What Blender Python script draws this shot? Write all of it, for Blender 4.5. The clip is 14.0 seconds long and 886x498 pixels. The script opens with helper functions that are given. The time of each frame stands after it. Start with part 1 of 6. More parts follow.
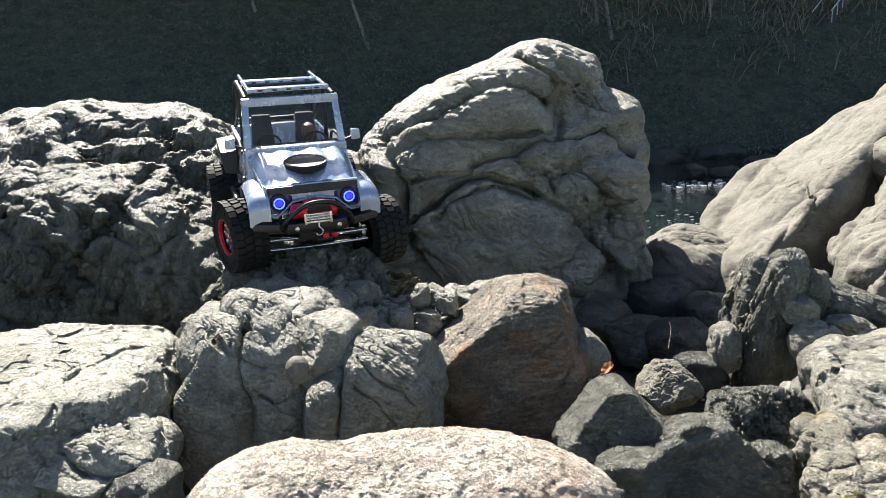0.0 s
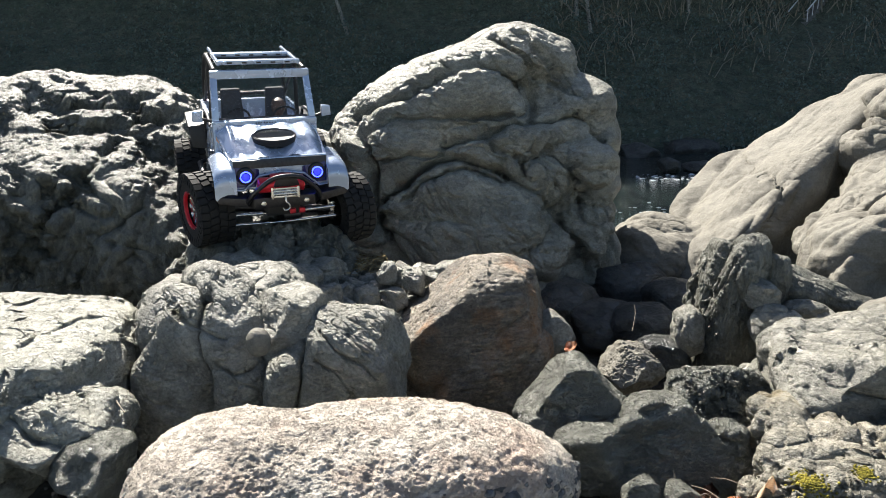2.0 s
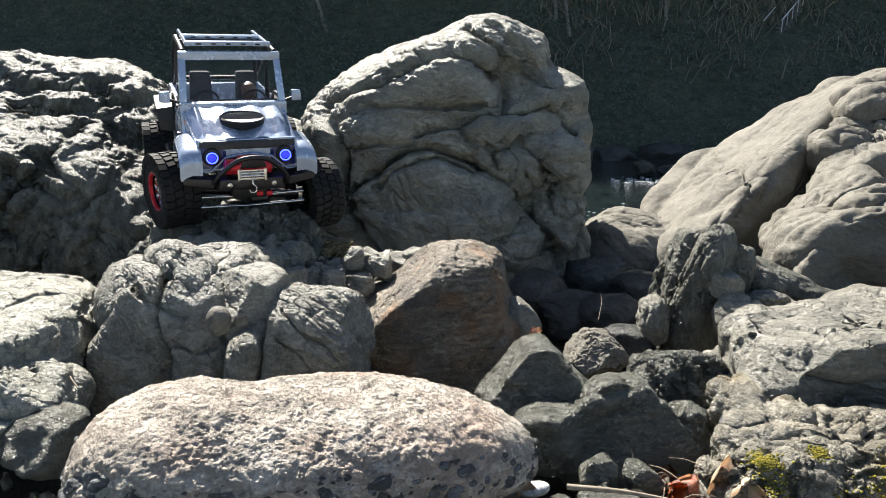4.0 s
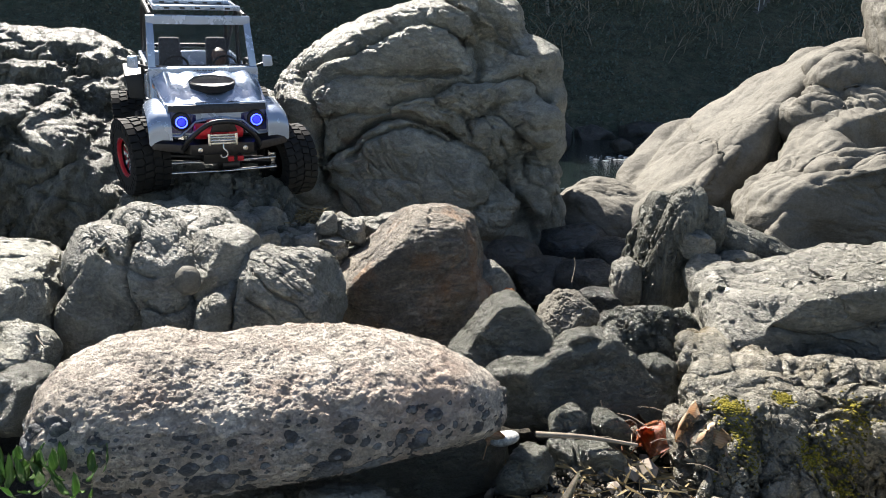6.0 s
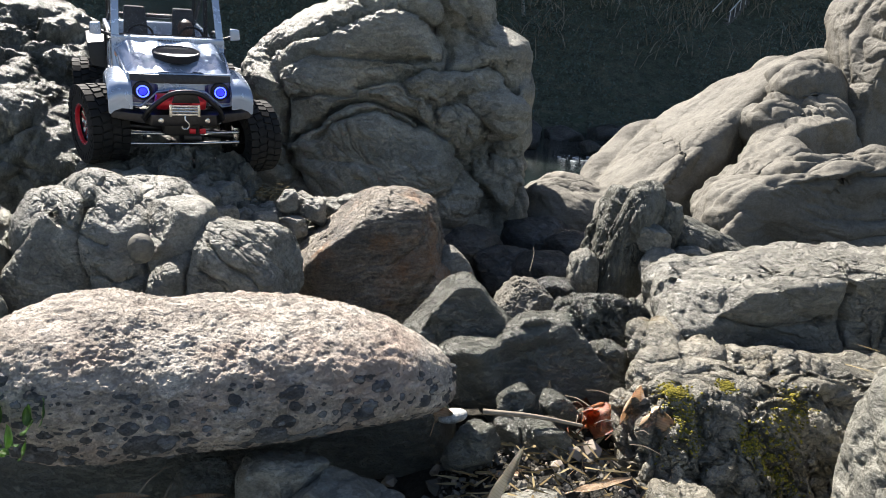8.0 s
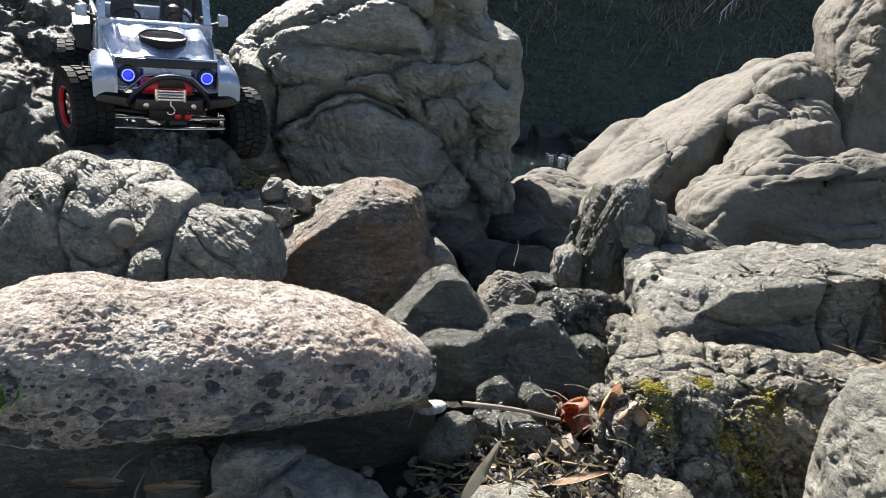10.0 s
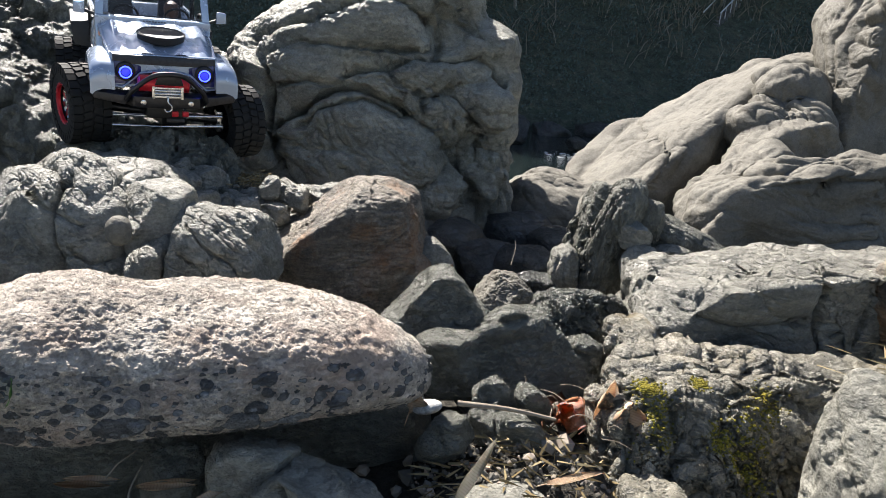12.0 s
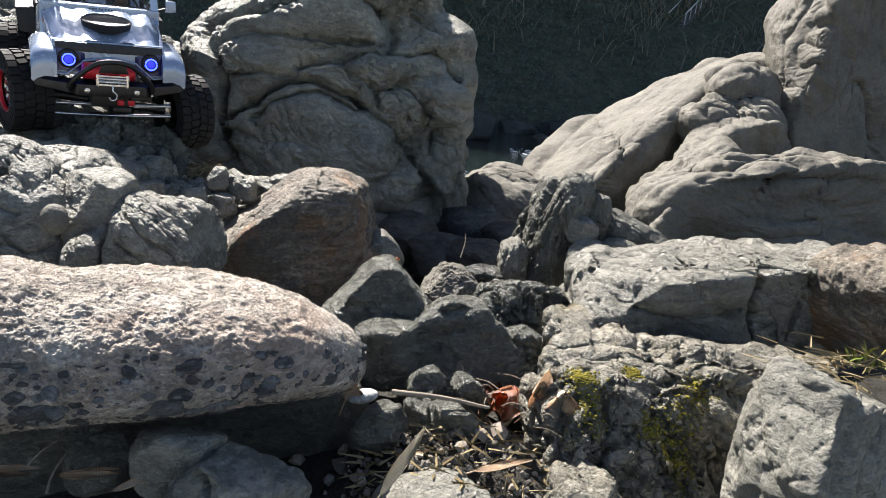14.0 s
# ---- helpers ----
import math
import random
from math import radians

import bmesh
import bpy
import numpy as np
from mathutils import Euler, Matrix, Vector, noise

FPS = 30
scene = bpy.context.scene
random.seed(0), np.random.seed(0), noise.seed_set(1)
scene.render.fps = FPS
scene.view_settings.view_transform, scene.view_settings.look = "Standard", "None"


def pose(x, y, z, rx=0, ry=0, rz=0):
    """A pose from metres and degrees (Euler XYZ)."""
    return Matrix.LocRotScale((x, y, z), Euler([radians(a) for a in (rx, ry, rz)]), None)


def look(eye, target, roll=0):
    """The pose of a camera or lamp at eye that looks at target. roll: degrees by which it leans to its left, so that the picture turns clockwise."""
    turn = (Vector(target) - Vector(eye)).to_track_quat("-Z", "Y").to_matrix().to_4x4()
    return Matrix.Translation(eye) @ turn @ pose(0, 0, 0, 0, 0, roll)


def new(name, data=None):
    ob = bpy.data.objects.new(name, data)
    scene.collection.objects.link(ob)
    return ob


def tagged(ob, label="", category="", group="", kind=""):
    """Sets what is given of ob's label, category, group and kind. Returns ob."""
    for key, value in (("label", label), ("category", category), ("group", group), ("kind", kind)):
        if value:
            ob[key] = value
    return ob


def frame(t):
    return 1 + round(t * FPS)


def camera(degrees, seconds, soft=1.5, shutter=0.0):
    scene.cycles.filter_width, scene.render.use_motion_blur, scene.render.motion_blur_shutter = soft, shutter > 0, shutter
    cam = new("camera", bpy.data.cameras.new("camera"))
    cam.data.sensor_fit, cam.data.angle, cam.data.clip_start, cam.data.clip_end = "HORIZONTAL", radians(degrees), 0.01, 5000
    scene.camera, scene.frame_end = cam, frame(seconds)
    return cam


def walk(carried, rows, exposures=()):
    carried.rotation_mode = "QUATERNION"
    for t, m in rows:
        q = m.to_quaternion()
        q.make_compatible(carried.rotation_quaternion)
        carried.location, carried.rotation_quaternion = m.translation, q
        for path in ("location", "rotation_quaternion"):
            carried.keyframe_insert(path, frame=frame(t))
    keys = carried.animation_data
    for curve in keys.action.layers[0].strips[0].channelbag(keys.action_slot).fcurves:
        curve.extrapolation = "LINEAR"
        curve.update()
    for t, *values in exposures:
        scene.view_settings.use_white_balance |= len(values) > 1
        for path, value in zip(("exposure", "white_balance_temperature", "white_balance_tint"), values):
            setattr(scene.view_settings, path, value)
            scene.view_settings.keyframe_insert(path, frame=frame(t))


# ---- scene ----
cam = camera(62.3, 14.0, soft=0.4)
PATH = [
    (0, (0.041, -0.036, 0.615), (-0.018, 1.9, 0.12), -3.1),
    (0.5, (0.046, -0.036, 0.605), (0.005, 1.899, 0.103), -2.4),
    (1, (0.05, -0.036, 0.601), (0.026, 1.897, 0.088), -2.0),
    (1.5, (0.052, -0.036, 0.594), (0.042, 1.895, 0.073), -1.7),
    (2, (0.06, -0.037, 0.584), (0.065, 1.894, 0.063), -1.3),
    (2.5, (0.061, -0.038, 0.577), (0.082, 1.894, 0.062), -0.7),
    (3, (0.067, -0.038, 0.569), (0.103, 1.896, 0.061), -0.2),
    (5.5, (0.099, -0.05, 0.503), (0.205, 1.873, -0.038), -0.0),
    (6, (0.101, -0.052, 0.497), (0.216, 1.866, -0.056), 0.1),
    (6.5, (0.102, -0.052, 0.497), (0.228, 1.864, -0.064), 0.4),
    (7, (0.103, -0.051, 0.496), (0.249, 1.862, -0.07), 1.1),
    (7.5, (0.111, -0.058, 0.482), (0.285, 1.853, -0.082), 2.2),
    (8, (0.116, -0.063, 0.471), (0.322, 1.846, -0.089), 3.4),
    (8.5, (0.118, -0.064, 0.47), (0.35, 1.842, -0.089), 4.5),
    (11, (0.122, -0.064, 0.467), (0.365, 1.835, -0.111), 5.2),
    (11.5, (0.119, -0.062, 0.468), (0.362, 1.837, -0.109), 5.3),
    (12, (0.125, -0.063, 0.469), (0.371, 1.836, -0.107), 5.4),
    (12.5, (0.13, -0.063, 0.467), (0.389, 1.835, -0.109), 5.7),
    (13, (0.153, -0.067, 0.463), (0.432, 1.828, -0.11), 5.9),
    (13.5, (0.164, -0.074, 0.464), (0.466, 1.818, -0.111), 6.1),
    (14, (0.174, -0.076, 0.465), (0.499, 1.812, -0.111), 6.4),
]
walk(cam, [(t, look(eye, target, roll)) for t, eye, target, roll in PATH], [(0.0, 1.50, 6450, 10), (3.0, 1.40, 6450, 10), (8.5, 1.34, 6400, 13), (14.0, 1.34, 6350, 13)])

# ---- light: low winter sun from behind the rocks, clear sky ----
SUN_TO = Vector((-0.30, 0.68, 0.77)).normalized()
world = bpy.data.worlds.new("sky")
scene.world = world
world.use_nodes = True
wn = world.node_tree.nodes
sky = wn.new("ShaderNodeTexSky")
sky.sky_type = "NISHITA"
sky.sun_disc = False
sky.sun_elevation = math.asin(SUN_TO.z)
sky.sun_rotation = math.atan2(SUN_TO.x, SUN_TO.y)
world.node_tree.links.new(sky.outputs[0], wn["Background"].inputs[0])
wn["Background"].inputs[1].default_value = 0.050
sun_data = bpy.data.lights.new("sun", "SUN")
sun_data.energy, sun_data.angle, sun_data.color = 5.0, radians(0.5), (1.0, 0.94, 0.84)
sun = new("sun", sun_data)
sun.matrix_world = look(SUN_TO * 30, (0, 0, 0))


# ---- materials ----
def material(name, rough=0.8):
    m = bpy.data.materials.new(name)
    m.use_nodes = True
    n = m.node_tree.nodes["Principled BSDF"]
    n.inputs["Roughness"].default_value = rough
    return m, m.node_tree.nodes, m.node_tree.links, n


def tex(nodes, links, kind, scale, coords, stretch=None, **set_):
    """A texture node on object coordinates; returns it."""
    n = nodes.new("ShaderNodeTex" + kind)
    n.inputs["Scale"].default_value = scale
    for key, value in set_.items():
        n.inputs[key].default_value = value
    out = coords
    if stretch:
        mp = nodes.new("ShaderNodeMapping")
        mp.inputs["Scale"].default_value = stretch[:3]
        if len(stretch) > 3:
            mp.inputs["Rotation"].default_value = [radians(a) for a in stretch[3:]]
        links.new(coords, mp.inputs["Vector"])
        out = mp.outputs[0]
    links.new(out, n.inputs["Vector"])
    return n


def ramp(nodes, links, source, stops):
    r = nodes.new("ShaderNodeValToRGB")
    els = r.color_ramp.elements
    while len(els) < len(stops):
        els.new(0.5)
    for e, (at, c) in zip(els, stops):
        e.position = at
        e.color = (c, c, c, 1) if isinstance(c, (int, float)) else (*c, 1)
    links.new(source, r.inputs[0])
    return r.outputs[0]


def mix(nodes, links, fac, a, b, blend="MIX"):
    m = nodes.new("ShaderNodeMix")
    m.data_type, m.blend_type = "RGBA", blend
    for sock, v in ((m.inputs[0], fac), (m.inputs[6], a), (m.inputs[7], b)):
        if isinstance(v, (int, float)):
            sock.default_value = v
        elif isinstance(v, tuple):
            sock.default_value = (*v, 1)
        else:
            links.new(v, sock)
    return m.outputs[2]


def bump(nodes, links, bsdf, heights):
    """Chains bump nodes: (height socket, strength, distance in metres)."""
    last = None
    for h, strength, dist in heights:
        b = nodes.new("ShaderNodeBump")
        b.inputs["Strength"].default_value, b.inputs["Distance"].default_value = strength, dist
        links.new(h, b.inputs["Height"])
        if last:
            links.new(last, b.inputs["Normal"])
        last = b.outputs[0]
    links.new(last, bsdf.inputs["Normal"])


def rock_material(name, dark, mid, light, tint=None, spots=0.5, grain=1.0, rough=0.58, strata=(1, 1, 2.2, 20, 25, 0), clast=None, lineart=0.4, mottle=1.0, sheen=0.65):
    """River rock: two scales of tone, streaks along the bedding, pale lichen specks, pitted grain."""
    m, N, L, B = material(name, rough)
    dark, mid, light = [(c[0] * 0.99, c[1] * 1.0, c[2] * 0.97) for c in (dark, mid, light)]
    co = N.new("ShaderNodeTexCoord").outputs["Object"]
    big = tex(N, L, "Noise", 4.0, co, strata, Detail=6.0, Roughness=0.6)
    fine = tex(N, L, "Noise", 60.0, co, (1, 1, 1.1, *strata[3:]), Detail=8.0, Roughness=0.7)
    col = ramp(N, L, big.outputs["Fac"], [(0.25, dark), (0.5, mid), (0.75, light)])
    grainy = ramp(N, L, fine.outputs["Fac"], [(0.28, 0.40), (0.5, 0.95), (0.72, 1.5)])
    col = mix(N, L, 0.85 * mottle, col, grainy, "MULTIPLY")
    tiny = tex(N, L, "Noise", 170.0, co, None, Detail=6.0, Roughness=0.75)
    col = mix(N, L, 0.75 * mottle, col, ramp(N, L, tiny.outputs["Fac"], [(0.34, 0.35), (0.5, 1.0), (0.66, 1.5)]), "MULTIPLY")
    band = tex(N, L, "Noise", 13.0, co, (strata[0], strata[1], strata[2] * 0.7, *strata[3:]), Detail=5.0, Roughness=0.6, Distortion=0.8)
    col = mix(N, L, 0.7 * mottle, col, ramp(N, L, band.outputs["Fac"], [(0.32, 0.50), (0.5, 1.0), (0.68, 1.35)]), "MULTIPLY")
    if tint:
        stain = tex(N, L, "Noise", 7.0, co, None, Detail=5.0, Roughness=0.65)
        col = mix(N, L, ramp(N, L, stain.outputs["Fac"], [(0.5, 0.0), (0.66, 0.8)]), col, tint)
    vor = tex(N, L, "Noise", 150.0, co, None, Detail=3.0)
    col = mix(N, L, ramp(N, L, vor.outputs["Fac"], [(0.6, 0.0), (0.7, spots)]), col, light)
    if clast:
        at = N.new("ShaderNodeAttribute")
        at.attribute_name = "tone"
        stone = mix(N, L, 0.7, ramp(N, L, at.outputs["Fac"], [(0.15, clast), (0.45, tuple(2.0 * q for q in clast)), (1.0, tuple(5.0 * q for q in clast))]), grainy, "MULTIPLY")
        col = mix(N, L, ramp(N, L, at.outputs["Fac"], [(0.0, 0.0), (0.06, 0.92)]), col, stone)
    # cracks filled with dirt, thin pale veins
    for scale, lo, hi, dirt in ((9.0, 0.004, 0.014, 0.30), (24.0, 0.005, 0.02, 0.45)):
        cr = tex(N, L, "Noise", scale, co, strata, Detail=4.0, Roughness=0.55, Distortion=0.6)
        a = N.new("ShaderNodeMath")
        a.operation = "SUBTRACT"
        a.inputs[1].default_value = 0.52
        b = N.new("ShaderNodeMath")
        b.operation = "ABSOLUTE"
        L.new(cr.outputs["Fac"], a.inputs[0])
        L.new(a.outputs[0], b.inputs[0])
        lines = ramp(N, L, b.outputs[0], [(lo, dirt), (hi, 1.0)])
        col = mix(N, L, lineart, col, lines, "MULTIPLY")
    L.new(col, B.inputs["Base Color"])
    B.inputs["Specular IOR Level"].default_value = sheen
    pits = tex(N, L, "Noise", 220.0, co, None, Detail=4.0, Roughness=0.6)
    cracks = tex(N, L, "Noise", 28.0, co, strata, Detail=6.0, Roughness=0.75)
    ridge = N.new("ShaderNodeMath")
    ridge.operation = "ABSOLUTE"
    sub = N.new("ShaderNodeMath")
    sub.operation = "SUBTRACT"
    sub.inputs[1].default_value = 0.5
    L.new(cracks.outputs["Fac"], sub.inputs[0])
    L.new(sub.outputs[0], ridge.inputs[0])
    line = ramp(N, L, ridge.outputs[0], [(0.0, 0.0), (0.035, 1.0)])
    chip = tex(N, L, "Voronoi", 42.0, co, strata)
    chip.feature = "SMOOTH_F1"
    bills = []
    for scale in (34.0, 95.0):
        w = tex(N, L, "Noise", scale, co, strata, Detail=2.0, Roughness=0.5, Distortion=0.5)
        m1 = N.new("ShaderNodeMath")
        m1.operation = "SUBTRACT"
        m1.inputs[1].default_value = 0.5
        m2 = N.new("ShaderNodeMath")
        m2.operation = "ABSOLUTE"
        L.new(w.outputs["Fac"], m1.inputs[0])
        L.new(m1.outputs[0], m2.inputs[0])
        bills.append(ramp(N, L, m2.outputs[0], [(0.0, 0.0), (0.02, 0.35), (0.07, 0.75), (0.2, 1.0)]))
    bump(N, L, B, [(bills[0], 0.35 * grain, 0.006), (bills[1], 0.5 * grain, 0.0028), (chip.outputs["Distance"], 0.4 * grain, 0.008), (fine.outputs["Fac"], 0.8 * grain, 0.010), (line, 0.8 * grain, 0.004), (pits.outputs["Fac"], 0.7 * grain, 0.003)])
    return m


GREY = rock_material("grey_rock", (0.173, 0.170, 0.147), (0.274, 0.264, 0.228), (0.406, 0.386, 0.340), rough=0.5, grain=0.8, mottle=0.62, lineart=0.12, sheen=0.5)
PALEROCK = rock_material("pale_grey_rock", (0.204, 0.202, 0.168), (0.349, 0.339, 0.291), (0.504, 0.487, 0.420), grain=0.9, mottle=0.52, lineart=0.12, rough=0.48, sheen=0.5)
# dark stained rock; on the ledge its darkness stands for the car's shade
STAINED_SHADE = rock_material("stained_and_shade_rock", (0.073, 0.076, 0.062), (0.159, 0.157, 0.131), (0.310, 0.301, 0.262), grain=0.9, mottle=0.6, lineart=0.15, tint=(0.07, 0.075, 0.058), strata=(1.6, 1, 0.5, 0, 25, 0), rough=0.46, sheen=0.45)
TAN = rock_material("tan_rock", (0.127, 0.117, 0.097), (0.178, 0.165, 0.140), (0.236, 0.222, 0.192), grain=0.4, lineart=0.1, rough=0.7, mottle=0.42, sheen=0.35)
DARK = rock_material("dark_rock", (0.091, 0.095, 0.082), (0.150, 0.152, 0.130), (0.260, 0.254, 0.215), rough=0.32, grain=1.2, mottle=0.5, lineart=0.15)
RED = rock_material("red_rock", (0.12, 0.10, 0.08), (0.27, 0.225, 0.175), (0.44, 0.38, 0.30), tint=(0.36, 0.17, 0.06), mottle=0.9, lineart=0.4, strata=(0.8, 1, 2.6, 0, 10, 0))
MOSSY = rock_material("mossy_rock", (0.140, 0.131, 0.105), (0.270, 0.249, 0.200), (0.454, 0.406, 0.334), tint=(0.16, 0.125, 0.06), grain=0.9, rough=0.36, mottle=0.7, lineart=0.2)
SHELF = rock_material("shelf_rock", (0.145, 0.141, 0.120), (0.252, 0.241, 0.207), (0.407, 0.379, 0.326), grain=0.8, rough=0.36, mottle=0.6, lineart=0.2)
PUMICE = rock_material("conglomerate", (0.488, 0.407, 0.350), (0.611, 0.537, 0.472), (0.675, 0.626, 0.569), spots=0.3, mottle=0.7, lineart=0.0, grain=1.2, rough=0.7, tint=(0.60, 0.46, 0.37), clast=(0.075, 0.08, 0.085), sheen=0.4)
PUMICE_PLAIN = rock_material("pale_pebble", (0.45, 0.46, 0.48), (0.58, 0.59, 0.60), (0.68, 0.68, 0.68), spots=0.1, grain=0.3, lineart=0.0)
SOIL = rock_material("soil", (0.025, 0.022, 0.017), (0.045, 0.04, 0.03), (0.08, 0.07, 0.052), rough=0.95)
# pale ground out of view, added to bounce light onto the boulder
BOUNCE_GRAVEL = rock_material("unseen_bounce_gravel", (0.162, 0.157, 0.140), (0.227, 0.219, 0.194), (0.297, 0.286, 0.259), rough=0.9, lineart=0.0, mottle=0.8)
BANK = rock_material("leafy_bank", (0.07, 0.085, 0.065), (0.125, 0.14, 0.105), (0.20, 0.185, 0.13), rough=0.95, tint=(0.09, 0.12, 0.08), sheen=0.2)
# wet shore stones; also near-black colour standing for deep shade in the gap
WET_SHADE = rock_material("wet_and_shade_rock", (0.03, 0.032, 0.03), (0.06, 0.063, 0.06), (0.12, 0.12, 0.11), rough=0.3)

# ---- noise on arrays ----
_rng = np.random.RandomState(7)
_perm = np.concatenate([_rng.permutation(256)] * 3)
_grad = _rng.normal(size=(256, 3))
_grad /= np.linalg.norm(_grad, axis=1)[:, None]


def pnoise(p):
    """Gradient noise of the points p, about -1 to 1."""
    i = np.floor(p).astype(np.int64)
    f = p - i
    i &= 255
    u = f * f * f * (f * (f * 6 - 15) + 10)
    out = np.zeros(len(p))
    for dx in (0, 1):
        wx = u[:, 0] if dx else 1 - u[:, 0]
        px = _perm[i[:, 0] + dx]
        for dy in (0, 1):
            wy = u[:, 1] if dy else 1 - u[:, 1]
            py = _perm[px + i[:, 1] + dy]
            for dz in (0, 1):
                wz = u[:, 2] if dz else 1 - u[:, 2]
                g = _grad[_perm[py + i[:, 2] + dz]]
                d = (f[:, 0] - dx) * g[:, 0] + (f[:, 1] - dy) * g[:, 1] + (f[:, 2] - dz) * g[:, 2]
                out += wx * wy * wz * d
    return out * 1.6


def fbm(p, octaves=4, gain=0.5):
    out, a = np.zeros(len(p)), 1.0
    for k in range(octaves):
        out += a * pnoise(p + 17.3 * k)
        p, a = p * 2.03, a * gain
    return out


def cells(p):
    """Worley noise: distances to the nearest and second nearest seed; of the nearest a random number, a random direction and the way from it."""
    i = np.floor(p).astype(np.int64)
    f1, f2, who = np.full(len(p), 9.0), np.full(len(p), 9.0), np.zeros(len(p), dtype=np.int64)
    off = np.zeros_like(p)
    for dx in (-1, 0, 1):
        for dy in (-1, 0, 1):
            for dz in (-1, 0, 1):
                c = i + (dx, dy, dz)
                k = c & 255
                h = _perm[_perm[_perm[k[:, 0]] + k[:, 1]] + k[:, 2]]
                s = c + 0.5 + 0.42 * _grad[h]
                d = np.sqrt(((p - s) ** 2).sum(1))
                near = d < f1
                f2 = np.where(near, f1, np.minimum(f2, d))
                who = np.where(near, h, who)
                off = np.where(near[:, None], p - s, off)
                f1 = np.where(near, d, f1)
    return f1, f2, who / 255.0, _grad[(who * 7 + 31) & 255], off


def across(a, b, aim):
    """The direction nearest to aim that is square to the edge from a to b."""
    d = (Vector(b) - Vector(a)).normalized()
    return Vector(aim) - Vector(aim).dot(d) * d


def turn(rx, ry, rz):
    return np.array(Euler([radians(a) for a in (rx, ry, rz)]).to_matrix())


# ---- rocks ----
_spheres = {}


def sphere(res):
    if res not in _spheres:
        b = bmesh.new()
        bmesh.ops.create_icosphere(b, subdivisions=res, radius=1)
        b.verts.ensure_lookup_table()
        v = np.array([x.co[:] for x in b.verts])
        f = np.array([[x.index for x in t.verts] for t in b.faces])
        b.free()
        _spheres[res] = (v / np.linalg.norm(v, axis=1)[:, None], f)
    return _spheres[res]


def normals(v, f):
    n = np.cross(v[f[:, 1]] - v[f[:, 0]], v[f[:, 2]] - v[f[:, 0]])
    out = np.zeros_like(v)
    for k in range(3):
        for a in range(3):
            out[:, a] += np.bincount(f[:, k], n[:, a], len(v))
    return out / (np.linalg.norm(out, axis=1)[:, None] + 1e-12)


def mesh_of(name, v, f, mat, smooth=True):
    me = bpy.data.meshes.new(name)
    me.vertices.add(len(v))
    me.vertices.foreach_set("co", np.asarray(v, dtype=np.float32).ravel())
    me.loops.add(f.size)
    me.loops.foreach_set("vertex_index", f.astype(np.int32).ravel())
    me.polygons.add(len(f))
    me.polygons.foreach_set("loop_start", np.arange(0, f.size, f.shape[1], dtype=np.int32))
    me.polygons.foreach_set("loop_total", np.full(len(f), f.shape[1], dtype=np.int32))
    me.update(calc_edges=True)
    me.polygons.foreach_set("use_smooth", np.full(len(f), smooth))
    me.materials.append(mat)
    return me


def blend_min(a, b, k):
    h = np.clip(0.5 + 0.5 * (b - a) / k, 0, 1)
    return b * (1 - h) + a * h - k * h * (1 - h)


def folded(q, wave, axis, ratio, seed):
    """Rounded pillows parted by sharp creases, drawn out along the axis: about -0.75 in a crease, 0.6 on a crown. Small ones are bare hairline cracks."""
    a = np.array(axis, float) / np.linalg.norm(axis)
    w = q / wave
    w = w - (w @ a)[:, None] * a * (1 - 1 / ratio) + (seed * 3.17, seed * 1.91, seed * 2.53)
    w = w + 0.45 * np.stack([pnoise(w * 0.6 + 13), pnoise(w * 0.6 + 29), pnoise(w * 0.6 + 43)], 1)
    live = np.clip(0.6 + 1.3 * pnoise(q / wave * 0.22 + 7 * seed), 0.05, 1.25)
    if wave < 0.03:
        return -live * np.exp(-np.abs(pnoise(w)) / 0.08)
    return live * (1.35 * np.minimum(np.abs(pnoise(w)) * 1.5, 1.0) ** 0.55 - 0.75)


def seam(q, n, wide, way, seed):
    """How deep each point lies in an open seam that runs along the way (x, z pairs) across the front: a narrow cleft between rounded shoulders."""
    wob = 0.9 * wide
    x = q[:, 0] + wob * pnoise(q * 17 + seed) + 0.35 * wob * pnoise(q * 55 + seed)
    z = q[:, 2] + wob * pnoise(q * 17 + seed + 40) + 0.35 * wob * pnoise(q * 55 + seed + 9)
    d = np.full(len(q), 9.0)
    for (ax, az), (bx, bz) in zip(way, way[1:]):
        lx, lz = bx - ax, bz - az
        t = np.clip(((x - ax) * lx + (z - az) * lz) / (lx * lx + lz * lz), 0, 1)
        d = np.minimum(d, np.hypot(x - ax - t * lx, z - az - t * lz))
    return (0.6 * np.exp(-(d / (0.55 * wide)) ** 1.3) + 0.4 * np.exp(-(d / (3.2 * wide)) ** 1.2)) * np.clip(0.45 - 1.5 * n[:, 1], 0, 1)


